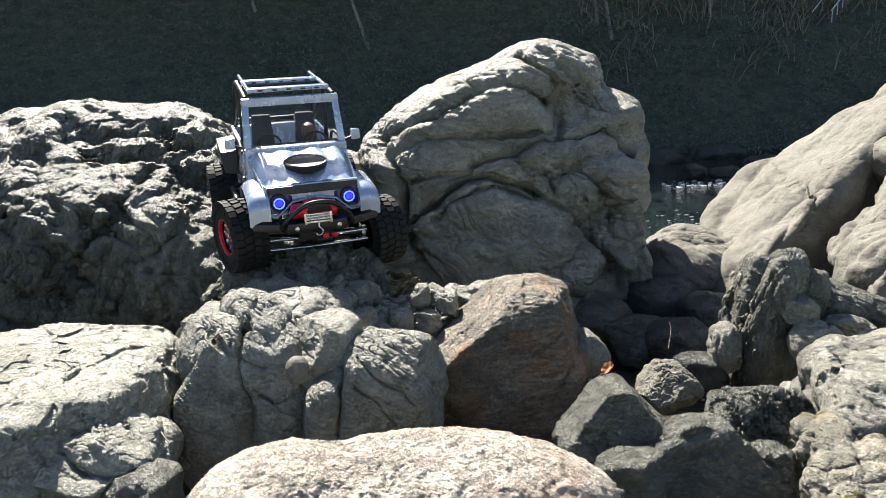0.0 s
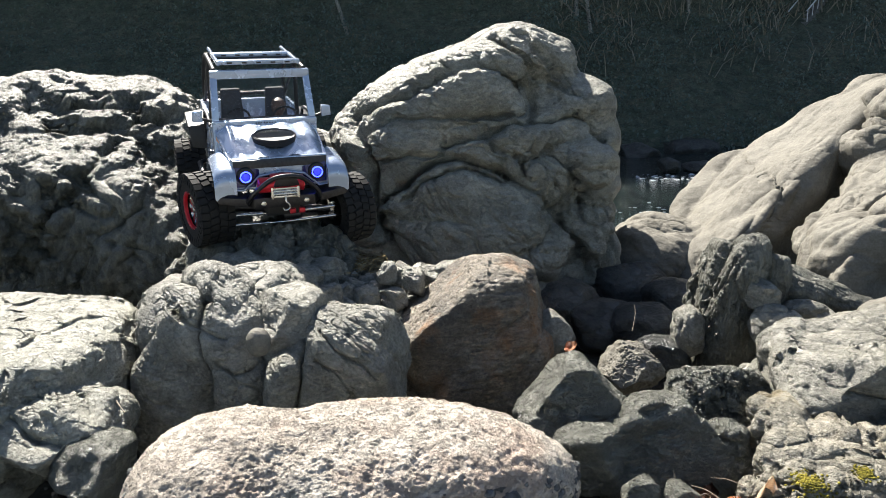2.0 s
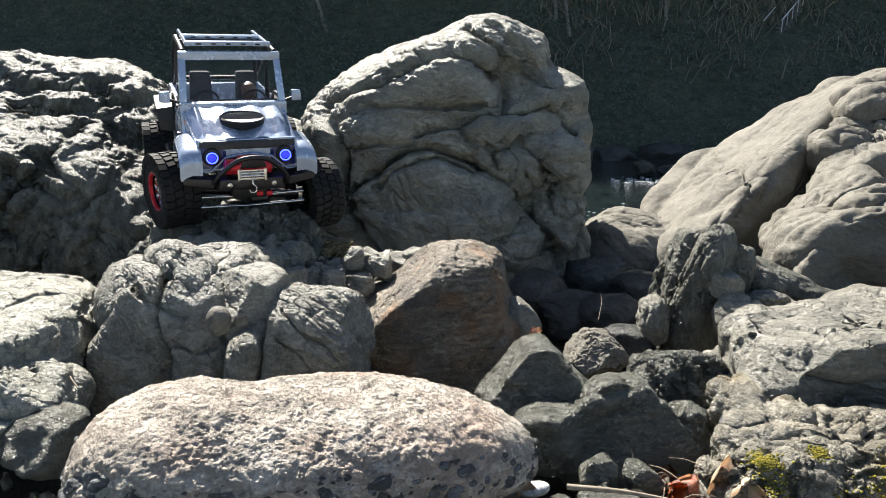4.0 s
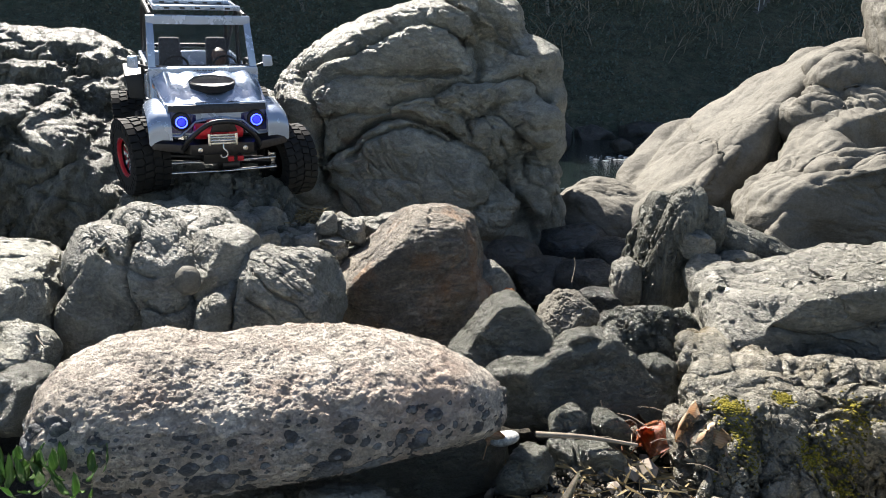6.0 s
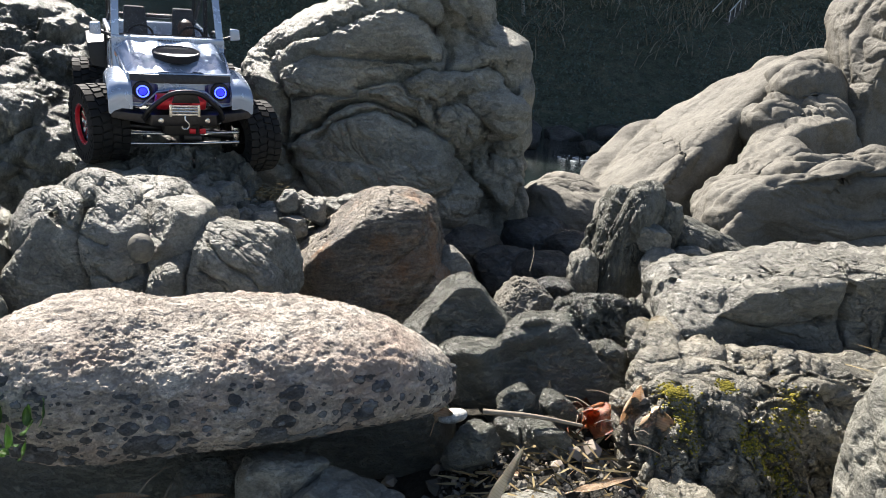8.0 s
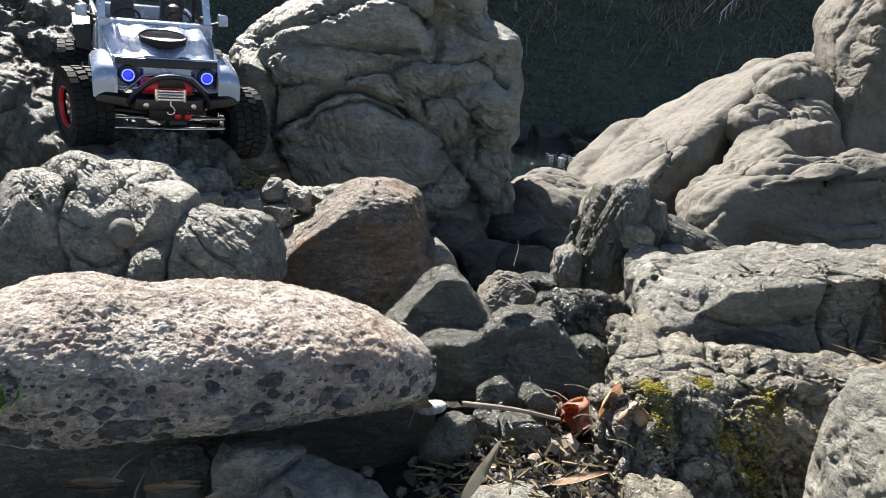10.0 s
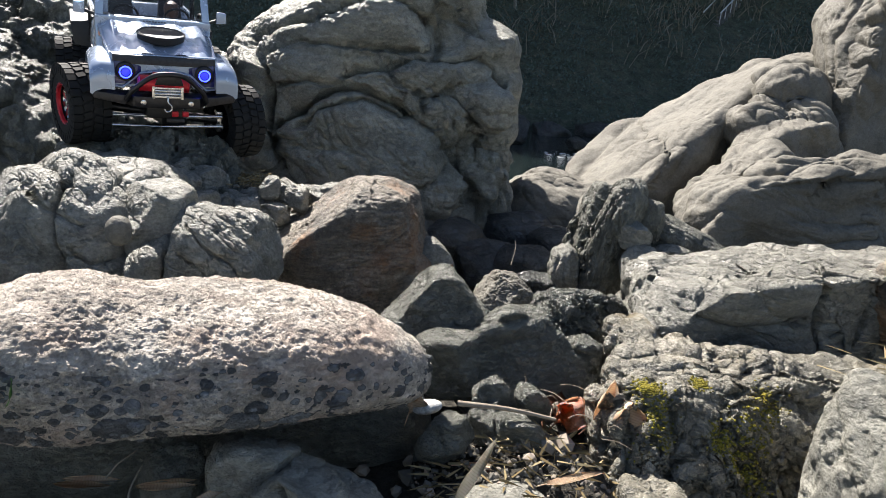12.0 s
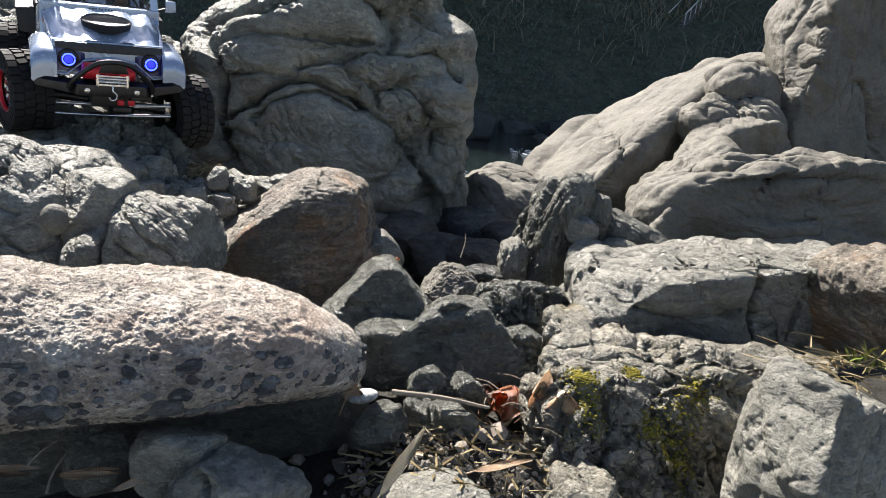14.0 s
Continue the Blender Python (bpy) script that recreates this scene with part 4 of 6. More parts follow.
def tube(points, r, sides=10, bm=None, closed=False):
    """A round bar swept along points."""
    own = bmesh.new()
    pts = [Vector(p) for p in points]
    rings = []
    for i, p in enumerate(pts):
        a, b = pts[max(i - 1, 0)], pts[min(i + 1, len(pts) - 1)]
        if closed:
            a, b = pts[i - 1], pts[(i + 1) % len(pts)]
        q = (b - a).to_track_quat("Z", "Y")
        rr = r[i] if isinstance(r, (list, tuple)) else r
        rings.append([own.verts.new(p + q @ Vector((rr * math.cos(t), rr * math.sin(t), 0))) for t in np.linspace(0, 2 * math.pi, sides, endpoint=False)])
    n = len(rings)
    for i in range(n if closed else n - 1):
        A, C = rings[i], rings[(i + 1) % n]
        for j in range(sides):
            own.faces.new([A[j], A[(j + 1) % sides], C[(j + 1) % sides], C[j]])
    if not closed:
        own.faces.new(rings[0][::-1])
        own.faces.new(rings[-1])
    bmesh.ops.recalc_face_normals(own, faces=own.faces)
    smooth(own, 50)
    return join(bm, own)


def arc(points, steps=6):
    """Rounds a polyline by Catmull-Rom."""
    p = [Vector(a) for a in points]
    p = [p[0] * 2 - p[1]] + p + [p[-1] * 2 - p[-2]]
    out = []
    for i in range(1, len(p) - 2):
        for s in range(steps):
            t = s / steps
            out.append(0.5 * ((2 * p[i]) + (p[i + 1] - p[i - 1]) * t + (2 * p[i - 1] - 5 * p[i] + 4 * p[i + 1] - p[i + 2]) * t * t + (3 * p[i] - p[i - 1] - 3 * p[i + 1] + p[i + 2]) * t ** 3))
    return out + [p[-2]]


def lathe(profile, sides=40, bm=None, hollow=False):
    """A body of revolution about y from (along, radius) pairs; hollow: the profile closes on itself round an open middle."""
    own = bmesh.new()
    rings = []
    for y, r in profile:
        rings.append([own.verts.new((r * math.cos(t), y, r * math.sin(t))) for t in np.linspace(0, 2 * math.pi, sides, endpoint=False)])
    for A, C in zip(rings, rings[1:]):
        for j in range(sides):
            own.faces.new([A[j], A[(j + 1) % sides], C[(j + 1) % sides], C[j]])
    if hollow:
        for j in range(sides):
            own.faces.new([rings[-1][j], rings[-1][(j + 1) % sides], rings[0][(j + 1) % sides], rings[0][j]])
    else:
        for ring in (rings[0], rings[-1]):
            own.faces.new(ring)
    bmesh.ops.recalc_face_normals(own, faces=own.faces)
    smooth(own, 35)
    return join(bm, own)


def moved(bm, m):
    bm.transform(m)
    return bm


# ---- the radio-controlled crawler ----
SILVER = plain("silver_blue_paint", (0.40, 0.48, 0.62), 0.26, 0.4, wear=0.03, scale=20, coat=0.7)
BLACK = plain("black_plastic", (0.014, 0.014, 0.015), 0.5, wear=0.3)
STEEL = plain("dark_steel", (0.05, 0.05, 0.055), 0.38, 0.8, wear=0.25)
CHROME = plain("machined_aluminium", (0.72, 0.72, 0.72), 0.22, 1.0)
RUBBER = plain("tyre_rubber", (0.009, 0.009, 0.009), 0.8, wear=0.4, scale=60)
REDP = plain("red_anodised", (0.55, 0.02, 0.035), 0.32, 0.3)
ORANGE = plain("amber_plastic", (0.75, 0.28, 0.10), 0.35)
BLUE_LED = plain("blue_halo_led", (0.05, 0.06, 0.9), 0.3, glow=((0.03, 0.05, 1.0), 4.0))
LENS = plain("blue_lens", (0.05, 0.05, 0.35), 0.08, glow=((0.03, 0.04, 0.9), 0.5))
# blue cast of the halo lamps on silver, put into the paint
GLOW_BLUE = plain("led_glow_blue", (0.02, 0.03, 0.14), 0.2, 0.2, coat=0.6)
SEAT = plain("grey_seat_cloth", (0.05, 0.05, 0.055), 0.85, wear=0.3)
GLASS = plain("clear_plastic", (0.9, 0.93, 0.95), 0.05, wear=0.02)
GLASS.node_tree.nodes["Principled BSDF"].inputs["Transmission Weight"].default_value = 1.0
GLASS.node_tree.nodes["Principled BSDF"].inputs["IOR"].default_value = 1.15
SKIN = plain("figure_plastic", (0.10, 0.055, 0.04), 0.5)


def make_wheel(parent, m, inner):
    """Knobbly tyre on a beadlock rim; inner is the side of the car, +1 or -1."""
    R, Wd = 0.090, 0.038
    root = part("wheel", lathe([(-0.03 * inner, 0.016), (0.012 * inner, 0.016)], 16), STEEL, parent)
    root.matrix_local = m
    prof = [(-Wd, 0.047), (-Wd - 0.002, 0.060), (-Wd, 0.076), (-Wd + 0.006, 0.083), (-0.02, 0.0855), (0.02, 0.0855), (Wd - 0.006, 0.083), (Wd, 0.076), (Wd + 0.002, 0.060), (Wd, 0.047)]
    tyre = lathe(prof, 56, hollow=True)
    for k in range(30):
        a = 2 * math.pi * k / 30
        for row, (y, w, l) in enumerate(((-0.031, 0.009, 0.0075), (-0.011, 0.009, 0.0062), (0.011, 0.009, 0.0062), (0.031, 0.009, 0.0075))):
            b = a + (0.10 if row % 2 else 0)
            lug = box(-l, l, y - w, y + w, 0.078 if abs(y) > 0.02 else 0.083, R if abs(y) < 0.02 else R - 0.0015, 0.0)
            moved(lug, Matrix.Rotation(0.25 * (1 if row < 2 else -1), 4, "Z") if abs(y) < 0.02 else Matrix())
            join(tyre, moved(lug, Matrix.Rotation(b, 4, "Y")))
        for s in (-1, 1):
            lug = box(-0.005, 0.005, s * (Wd + 0.0005) - 0.0025, s * (Wd + 0.0005) + 0.0025, 0.066, 0.082, 0.0)
            join(tyre, moved(lug, Matrix.Rotation(a + 0.05, 4, "Y")))
    part("tyre", tyre, RUBBER, root, "black knobbly rubber tyre")
    o = inner
    rim = lathe([(o * 0.030, 0.049), (o * 0.020, 0.046), (o * 0.012, 0.043), (o * 0.010, 0.016), (o * 0.022, 0.012), (o * 0.022, 0.004), (o * 0.002, 0.004), (o * 0.002, 0.046), (o * 0.028, 0.0495)], 40, hollow=True)
    for k in range(10):
        a = 2 * math.pi * k / 10
        spoke = hull([(-0.005, o * 0.012, 0.012), (0.005, o * 0.012, 0.012), (0.005, o * 0.022, 0.014), (-0.005, o * 0.022, 0.014),
                      (-0.007, o * 0.014, 0.044), (0.007, o * 0.014, 0.044), (0.007, o * 0.027, 0.044), (-0.007, o * 0.027, 0.044)], 0.0012)
        join(rim, moved(spoke, Matrix.Rotation(a, 4, "Y")))
    part("rim", rim, CHROME, root, "machined silver spoked rim")
    ring = lathe([(o * 0.030, 0.050), (o * 0.036, 0.050), (o * 0.038, 0.047), (o * 0.036, 0.042), (o * 0.030, 0.041)], 44, hollow=True)
    part("beadlock_ring", ring, REDP, root, "red beadlock ring")
    bolts = None
    for k in range(20):
        a = 2 * math.pi * k / 20
        own = lathe([(o * 0.036, 0.0017), (o * 0.0395, 0.0017)], 6)
        bolts = join(bolts, moved(own, Matrix.Translation((0.046 * math.cos(a), 0, 0.046 * math.sin(a)))))
    part("bolts", bolts, CHROME, root, "ring of small silver bolts")
    hub = lathe([(o * 0.020, 0.009), (o * 0.030, 0.008), (o * 0.032, 0.004)], 12)
    part("hub", hub, CHROME, root)
    return root


def make_crawler():
    car = new("toy_car")
    tagged(car, "silver-blue radio-controlled rock crawler with blue halo headlights", "toy car")
    car.empty_display_size = 0.05
    # tub and cab sides
    tub = box(-0.31, 0.10, -0.132, 0.132, 0.125, 0.150, 0.004)
    for s in (-1, 1):
        hull([(-0.31, s * 0.132, 0.15), (-0.12, s * 0.132, 0.15), (-0.12, s * 0.122, 0.15), (-0.31, s * 0.122, 0.15),
              (-0.31, s * 0.130, 0.245), (-0.12, s * 0.130, 0.245), (-0.12, s * 0.118, 0.245), (-0.31, s * 0.118, 0.245)], 0.003, tub)
        hull([(0.055, s * 0.134, 0.13), (0.12, s * 0.130, 0.13), (0.12, s * 0.118, 0.13), (0.055, s * 0.120, 0.13),
              (0.06, s * 0.134, 0.252), (0.10, s * 0.130, 0.252), (0.10, s * 0.116, 0.252), (0.06, s * 0.118, 0.252)], 0.003, tub)
    box(-0.315, -0.30, -0.13, 0.13, 0.13, 0.245, 0.003, tub)
    part("body", tub, SILVER, car)
    # hood with raised middle and swept shoulders
    hb = bmesh.new()
    nx, ny = 14, 16
    grid = []
    for i in range(nx + 1):
        u = i / nx
        x = 0.085 + 0.205 * u
        half = 0.128 - 0.014 * u
        row = []
        for j in range(ny + 1):
            w = -1 + 2 * j / ny
            z = 0.258 - 0.022 * u - 0.010 * u * u
            z += 0.012 * math.exp(-((abs(w) - 0.30) / 0.16) ** 4) * min(1, 4 * u) * (1 - 0.4 * u) if abs(w) < 0.62 else 0
            z += 0.007 * math.exp(-((abs(w) - 0.72) / 0.10) ** 2) * (1 - 0.5 * u)
            z -= 0.016 * max(0, abs(w) - 0.82) / 0.18 + (0.008 * u ** 6)
            row.append(hb.verts.new((x, half * w, z)))
        grid.append(row)
    for i in range(nx):
        for j in range(ny):
            hb.faces.new([grid[i][j], grid[i + 1][j], grid[i + 1][j + 1], grid[i][j + 1]])
    bmesh.ops.recalc_face_normals(hb, faces=hb.faces)
    for f in hb.faces:
        f.smooth = True
    for s in (-1, 1):
        hull([(0.10, s * 0.120, 0.165), (0.285, s * 0.108, 0.150), (0.285, s * 0.100, 0.150), (0.10, s * 0.112, 0.165),
              (0.10, s * 0.127, 0.246), (0.288, s * 0.113, 0.216), (0.288, s * 0.104, 0.216), (0.10, s * 0.118, 0.246)], 0.002, hb)
    hood = part("hood", hb, SILVER, car)
    tilt = Matrix.Translation((0.222, 0, 0.256)) @ Matrix.Rotation(radians(8), 4, "Y") @ Matrix.Rotation(radians(90), 4, "X") @ Matrix.Diagonal((0.82, 1, 1.0, 1))
    scoop = part("hood_scoop", moved(lathe([(-0.014, 0.050), (0.001, 0.053), (0.003, 0.050), (0.0025, 0.047), (0.001, 0.045), (0.0, 0.002)], 36), tilt), BLACK, hood, "black oval hood scoop")
    for k in range(9):
        part("slat", box(0.196, 0.206, -0.0240 + k * 0.0058, -0.0224 + k * 0.0058, 0.2560, 0.2630, 0.0004), CHROME, scoop)
    for k in range(8):
        part("louvre", box(0.093, 0.103, -0.026 + k * 0.0068, -0.0225 + k * 0.0068, 0.259, 0.262, 0.0006), BLACK, hood)
    for s in (-1, 1):
        part("side_vent", hull([(0.105, s * 0.126, 0.222), (0.150, s * 0.123, 0.226), (0.150, s * 0.117, 0.226), (0.105, s * 0.120, 0.222),
                                (0.112, s * 0.125, 0.240), (0.142, s * 0.122, 0.236), (0.142, s * 0.118, 0.236), (0.112, s * 0.120, 0.240)], 0.002), ORANGE, hood)
    # grille mask
    g = hull([(0.282, -0.116, 0.145), (0.300, -0.112, 0.150), (0.300, 0.112, 0.150), (0.282, 0.116, 0.145),
              (0.278, -0.114, 0.222), (0.292, -0.110, 0.222), (0.292, 0.110, 0.222), (0.278, 0.114, 0.222)], 0.004)
    mask = part("grille", g, SILVER, car)
    part("grille_recess", hull([(0.301, -0.060, 0.152), (0.303, -0.060, 0.152), (0.303, 0.060, 0.152), (0.301, 0.060, 0.152),
                                (0.298, -0.040, 0.186), (0.300, -0.040, 0.186), (0.300, 0.040, 0.186), (0.298, 0.040, 0.186)], 0), BLACK, mask, "black grille opening")
    part("brow", hull([(0.294, -0.108, 0.200), (0.300, -0.108, 0.200), (0.300, 0.108, 0.200), (0.294, 0.108, 0.200),
                       (0.288, -0.108, 0.219), (0.296, -0.108, 0.219), (0.296, 0.108, 0.219), (0.288, 0.108, 0.219)], 0.001), STEEL, mask, "dark blue-grey brow over the headlights")
    for s in (-1, 1):
        # surround is coloured blue for the halo's glow on the silver
        part("lamp_surround", hull([(0.2985, s * 0.050, 0.176), (0.3035, s * 0.062, 0.156), (0.3035, s * 0.106, 0.158), (0.2985, s * 0.108, 0.190),
                                   (0.2960, s * 0.050, 0.196), (0.3005, s * 0.056, 0.199), (0.3005, s * 0.105, 0.206), (0.2960, s * 0.107, 0.206)], 0.001), GLOW_BLUE, mask, "lamp surround with the blue headlight glow in its colour")
        lamp = part("headlight", moved(lathe([(0, 0.021), (0.008, 0.020), (0.010, 0.015)], 28), Matrix.Translation((0.300, s * 0.083, 0.184)) @ Matrix.Rotation(radians(-90), 4, "Z")), BLACK, mask)
        part("lens", moved(lathe([(0.006, 0.0165), (0.009, 0.013), (0.011, 0.004)], 24), Matrix.Translation((0.300, s * 0.083, 0.184)) @ Matrix.Rotation(radians(-90), 4, "Z")), LENS, lamp)
        pts = [(0.3105, s * 0.083 + 0.0120 * math.cos(t), 0.184 + 0.0120 * math.sin(t)) for t in np.linspace(0, 2 * math.pi, 24, endpoint=False)]
        part("halo", tube(pts, 0.0016, 6, closed=True), BLUE_LED, lamp, "glowing blue ring")
        part("trim", tube([(0.302, s * 0.108, 0.152), (0.304, s * 0.088, 0.150), (0.304, s * 0.052, 0.182), (0.304, 0, 0.190)], 0.0028, 8), SILVER, mask, "silver edge of the grille")
    # fenders and side steps
    for s in (-1, 1):
        prof = arc([(0.326, 0, 0.150), (0.324, 0, 0.180), (0.300, 0, 0.200), (0.245, 0, 0.208), (0.185, 0, 0.207), (0.140, 0, 0.192), (0.118, 0, 0.168), (0.105, 0, 0.135)], 4)
        f = bmesh.new()
        rows = []
        for p in prof:
            section = [(0.106, 0.004), (0.130, 0.006), (0.148, 0.000), (0.155, -0.010), (0.151, -0.013), (0.144, -0.006), (0.128, 0.000), (0.106, -0.002)]
            rows.append([f.verts.new((p.x, s * y, p.z + dz)) for y, dz in section])
        for A, C in zip(rows, rows[1:]):
            for k in range(8):
                f.faces.new([A[k], A[(k + 1) % 8], C[(k + 1) % 8], C[k]])
        f.faces.new(rows[0])
        f.faces.new(rows[-1][::-1])
        bmesh.ops.recalc_face_normals(f, faces=f.faces)
        part("front_fender", smooth(f, 50), SILVER, car)
        f = hull([(-0.335, s * 0.126, 0.200), (-0.13, s * 0.126, 0.205), (-0.14, s * 0.180, 0.200), (-0.33, s * 0.178, 0.196),
                  (-0.335, s * 0.126, 0.212), (-0.13, s * 0.126, 0.215), (-0.14, s * 0.178, 0.208), (-0.33, s * 0.176, 0.206)], 0.003)
        hull([(-0.14, s * 0.13, 0.15), (-0.115, s * 0.13, 0.145), (-0.125, s * 0.172, 0.150), (-0.145, s * 0.172, 0.16),
              (-0.15, s * 0.13, 0.212), (-0.13, s * 0.13, 0.213), (-0.135, s * 0.178, 0.207), (-0.15, s * 0.178, 0.207)], 0.003, f)
        part("rear_fender", f, BLACK, car, "black rear wheel-arch flare")
        part("side_step", tube([(0.10, s * 0.13, 0.115), (0.08, s * 0.158, 0.112), (-0.10, s * 0.158, 0.112), (-0.12, s * 0.13, 0.115)], 0.007, 10), STEEL, car)
        door = part("door", hull([(-0.118, s * 0.135, 0.150), (0.054, s * 0.136, 0.150), (0.054, s * 0.126, 0.150), (-0.118, s * 0.125, 0.150),
                                  (-0.060, s * 0.134, 0.212), (0.058, s * 0.135, 0.246), (0.058, s * 0.124, 0.246), (-0.060, s * 0.124, 0.212)], 0.003), SILVER, car)
        part("door_tube", tube(arc([(-0.115, s * 0.133, 0.16), (-0.105, s * 0.133, 0.245), (-0.02, s * 0.133, 0.262), (0.058, s * 0.133, 0.250)], 5), 0.0045, 8), BLACK, door, "black tubular door bar")
        part("hinge", box(0.050, 0.066, s * 0.136 - 0.003, s * 0.136 + 0.003, 0.175, 0.187, 0.001), STEEL, door)
        mir = part("mirror", hull([(0.058, s * 0.150, 0.262), (0.072, s * 0.150, 0.262), (0.072, s * 0.176, 0.264), (0.058, s * 0.176, 0.264),
                                   (0.058, s * 0.150, 0.292), (0.070, s * 0.150, 0.292), (0.070, s * 0.174, 0.290), (0.058, s * 0.174, 0.290)], 0.004), SILVER, car)
        part("mirror_arm", tube([(0.066, s * 0.128, 0.262), (0.064, s * 0.155, 0.270)], 0.004, 8), BLACK, mir)
    # windscreen frame, cage and roof
    w = None
    for s in (-1, 1):
        w = hull([(0.082, s * 0.132, 0.250), (0.098, s * 0.131, 0.250), (0.096, s * 0.113, 0.250), (0.084, s * 0.113, 0.250),
                  (0.042, s * 0.124, 0.376), (0.056, s * 0.123, 0.376), (0.054, s * 0.106, 0.376), (0.044, s * 0.106, 0.376)], 0.003, w)
    w = box(0.076, 0.102, -0.131, 0.131, 0.246, 0.268, 0.004, w)
    w = box(0.038, 0.058, -0.124, 0.124, 0.364, 0.386, 0.004, w)
    frame_part = part("windscreen_frame", w, SILVER, car)
    pane = part("pane", hull([(0.083, -0.120, 0.262), (0.085, -0.120, 0.262), (0.085, 0.120, 0.262), (0.083, 0.120, 0.262),
                              (0.052, -0.112, 0.368), (0.054, -0.112, 0.368), (0.054, 0.112, 0.368), (0.052, 0.112, 0.368)]), GLASS, frame_part, "clear windscreen pane")
    pane.visible_shadow = False
    for s in (-1, 1):
        cage = tube(arc([(0.045, s * 0.112, 0.385), (-0.08, s * 0.112, 0.392), (-0.20, s * 0.112, 0.388), (-0.275, s * 0.114, 0.330), (-0.30, s * 0.116, 0.245)], 5), 0.006, 8)
        part("cage_rail", cage, BLACK, car, "black roll cage rail")
        part("cage_post", tube([(-0.085, s * 0.113, 0.390), (-0.100, s * 0.118, 0.150)], 0.006, 8), BLACK, car)
        part("cage_brace", tube([(-0.085, s * 0.113, 0.388), (-0.29, s * 0.116, 0.25)], 0.005, 8), BLACK, car)
    for x, z in ((-0.085, 0.391), (-0.20, 0.389), (-0.295, 0.262)):
        part("cage_crossbar", tube([(x, -0.112, z), (x, 0.112, z)], 0.006, 8), BLACK, car)
    for x in (0.030, -0.105):
        bar = part("roof_bar", box(x - 0.012, x + 0.012, -0.105, 0.105, 0.396, 0.408, 0.004), SILVER, car, "pale roof cross bar")
        for k in range(5):
            part("slot", box(x + 0.0105, x + 0.0135, -0.078 + k * 0.036, -0.066 + k * 0.036, 0.3995, 0.4035, 0.0005), BLACK, bar)
    for s in (-1, 1):
        part("roof_rail", tube([(0.035, s * 0.100, 0.400), (-0.21, s * 0.100, 0.404)], 0.0055, 8), SILVER, car, "pale roof rail")
    # inside
    part("dashboard", hull([(0.045, -0.115, 0.225), (0.08, -0.115, 0.225), (0.08, 0.115, 0.225), (0.045, 0.115, 0.225),
                            (0.055, -0.115, 0.268), (0.08, -0.115, 0.258), (0.08, 0.115, 0.258), (0.055, 0.115, 0.268)], 0.004), SEAT, car)
    for s in (-1, 1):
        seat = part("seat", box(-0.085, -0.015, s * 0.06 - 0.034, s * 0.06 + 0.034, 0.155, 0.185, 0.008), SEAT, car)
        part("backrest", hull([(-0.105, s * 0.06 - 0.034, 0.18), (-0.082, s * 0.06 - 0.034, 0.18), (-0.082, s * 0.06 + 0.034, 0.18), (-0.105, s * 0.06 + 0.034, 0.18),
                               (-0.128, s * 0.06 - 0.026, 0.310), (-0.110, s * 0.06 - 0.026, 0.310), (-0.110, s * 0.06 + 0.026, 0.310), (-0.128, s * 0.06 + 0.026, 0.310)], 0.007), SEAT, seat)
        pts = [(0.030 + 0.012 * math.sin(t), s * 0.06 + 0.030 * math.cos(t), 0.258 + 0.028 * math.sin(t)) for t in np.linspace(0, 2 * math.pi, 22, endpoint=False)]
        wheel = part("steering_wheel", tube(pts, 0.003, 6, closed=True), BLACK, car)
        part("column", tube([(0.055, s * 0.06, 0.235), (0.030, s * 0.06, 0.258)], 0.004, 8), BLACK, wheel)
    # bumper, winch
    bp = hull([(0.295, -0.10, 0.118), (0.335, -0.070, 0.112), (0.335, 0.070, 0.112), (0.295, 0.10, 0.118),
               (0.295, -0.10, 0.142), (0.335, -0.070, 0.138), (0.335, 0.070, 0.138), (0.295, 0.10, 0.142)], 0.003)
    for s in (-1, 1):
        hull([(0.285, s * 0.090, 0.120), (0.330, s * 0.085, 0.116), (0.322, s * 0.150, 0.128), (0.290, s * 0.150, 0.128),
              (0.285, s * 0.090, 0.142), (0.330, s * 0.085, 0.138), (0.322, s * 0.150, 0.144), (0.290, s * 0.150, 0.144)], 0.003, bp)
    bumper = part("bumper", bp, STEEL, car, "dark steel stubby bumper")
    part("hoop", tube(arc([(0.330, -0.085, 0.128), (0.350, -0.072, 0.155), (0.368, -0.035, 0.190), (0.372, 0.0, 0.198), (0.368, 0.035, 0.190), (0.350, 0.072, 0.155), (0.330, 0.085, 0.128)], 6), 0.0055, 10), STEEL, bumper, "dark stinger hoop")
    part("hoop_plate", hull([(0.362, -0.030, 0.172), (0.366, -0.030, 0.172), (0.366, 0.030, 0.172), (0.362, 0.030, 0.172),
                             (0.367, -0.022, 0.194), (0.371, -0.022, 0.194), (0.371, 0.022, 0.194), (0.367, 0.022, 0.194)], 0.001), STEEL, bumper)
    for s in (-1, 1):
        part("bolt", moved(lathe([(0, 0.006), (0.003, 0.006), (0.004, 0.003)], 12), Matrix.Translation((0.335, s * 0.05, 0.125)) @ Matrix.Rotation(radians(-90), 4, "Z")), CHROME, bumper)
    wn_ = moved(lathe([(-0.055, 0.010), (-0.052, 0.018), (-0.020, 0.018), (-0.018, 0.012), (0.018, 0.012), (0.020, 0.018), (0.050, 0.018), (0.053, 0.010)], 24), Matrix.Translation((0.325, -0.005, 0.166)))
    box(0.312, 0.338, -0.030, 0.020, 0.178, 0.190, 0.004, wn_)
    winch = part("winch", wn_, REDP, car, "red electric winch")
    fr = box(0.338, 0.344, -0.032, 0.032, 0.138, 0.143, 0.001)
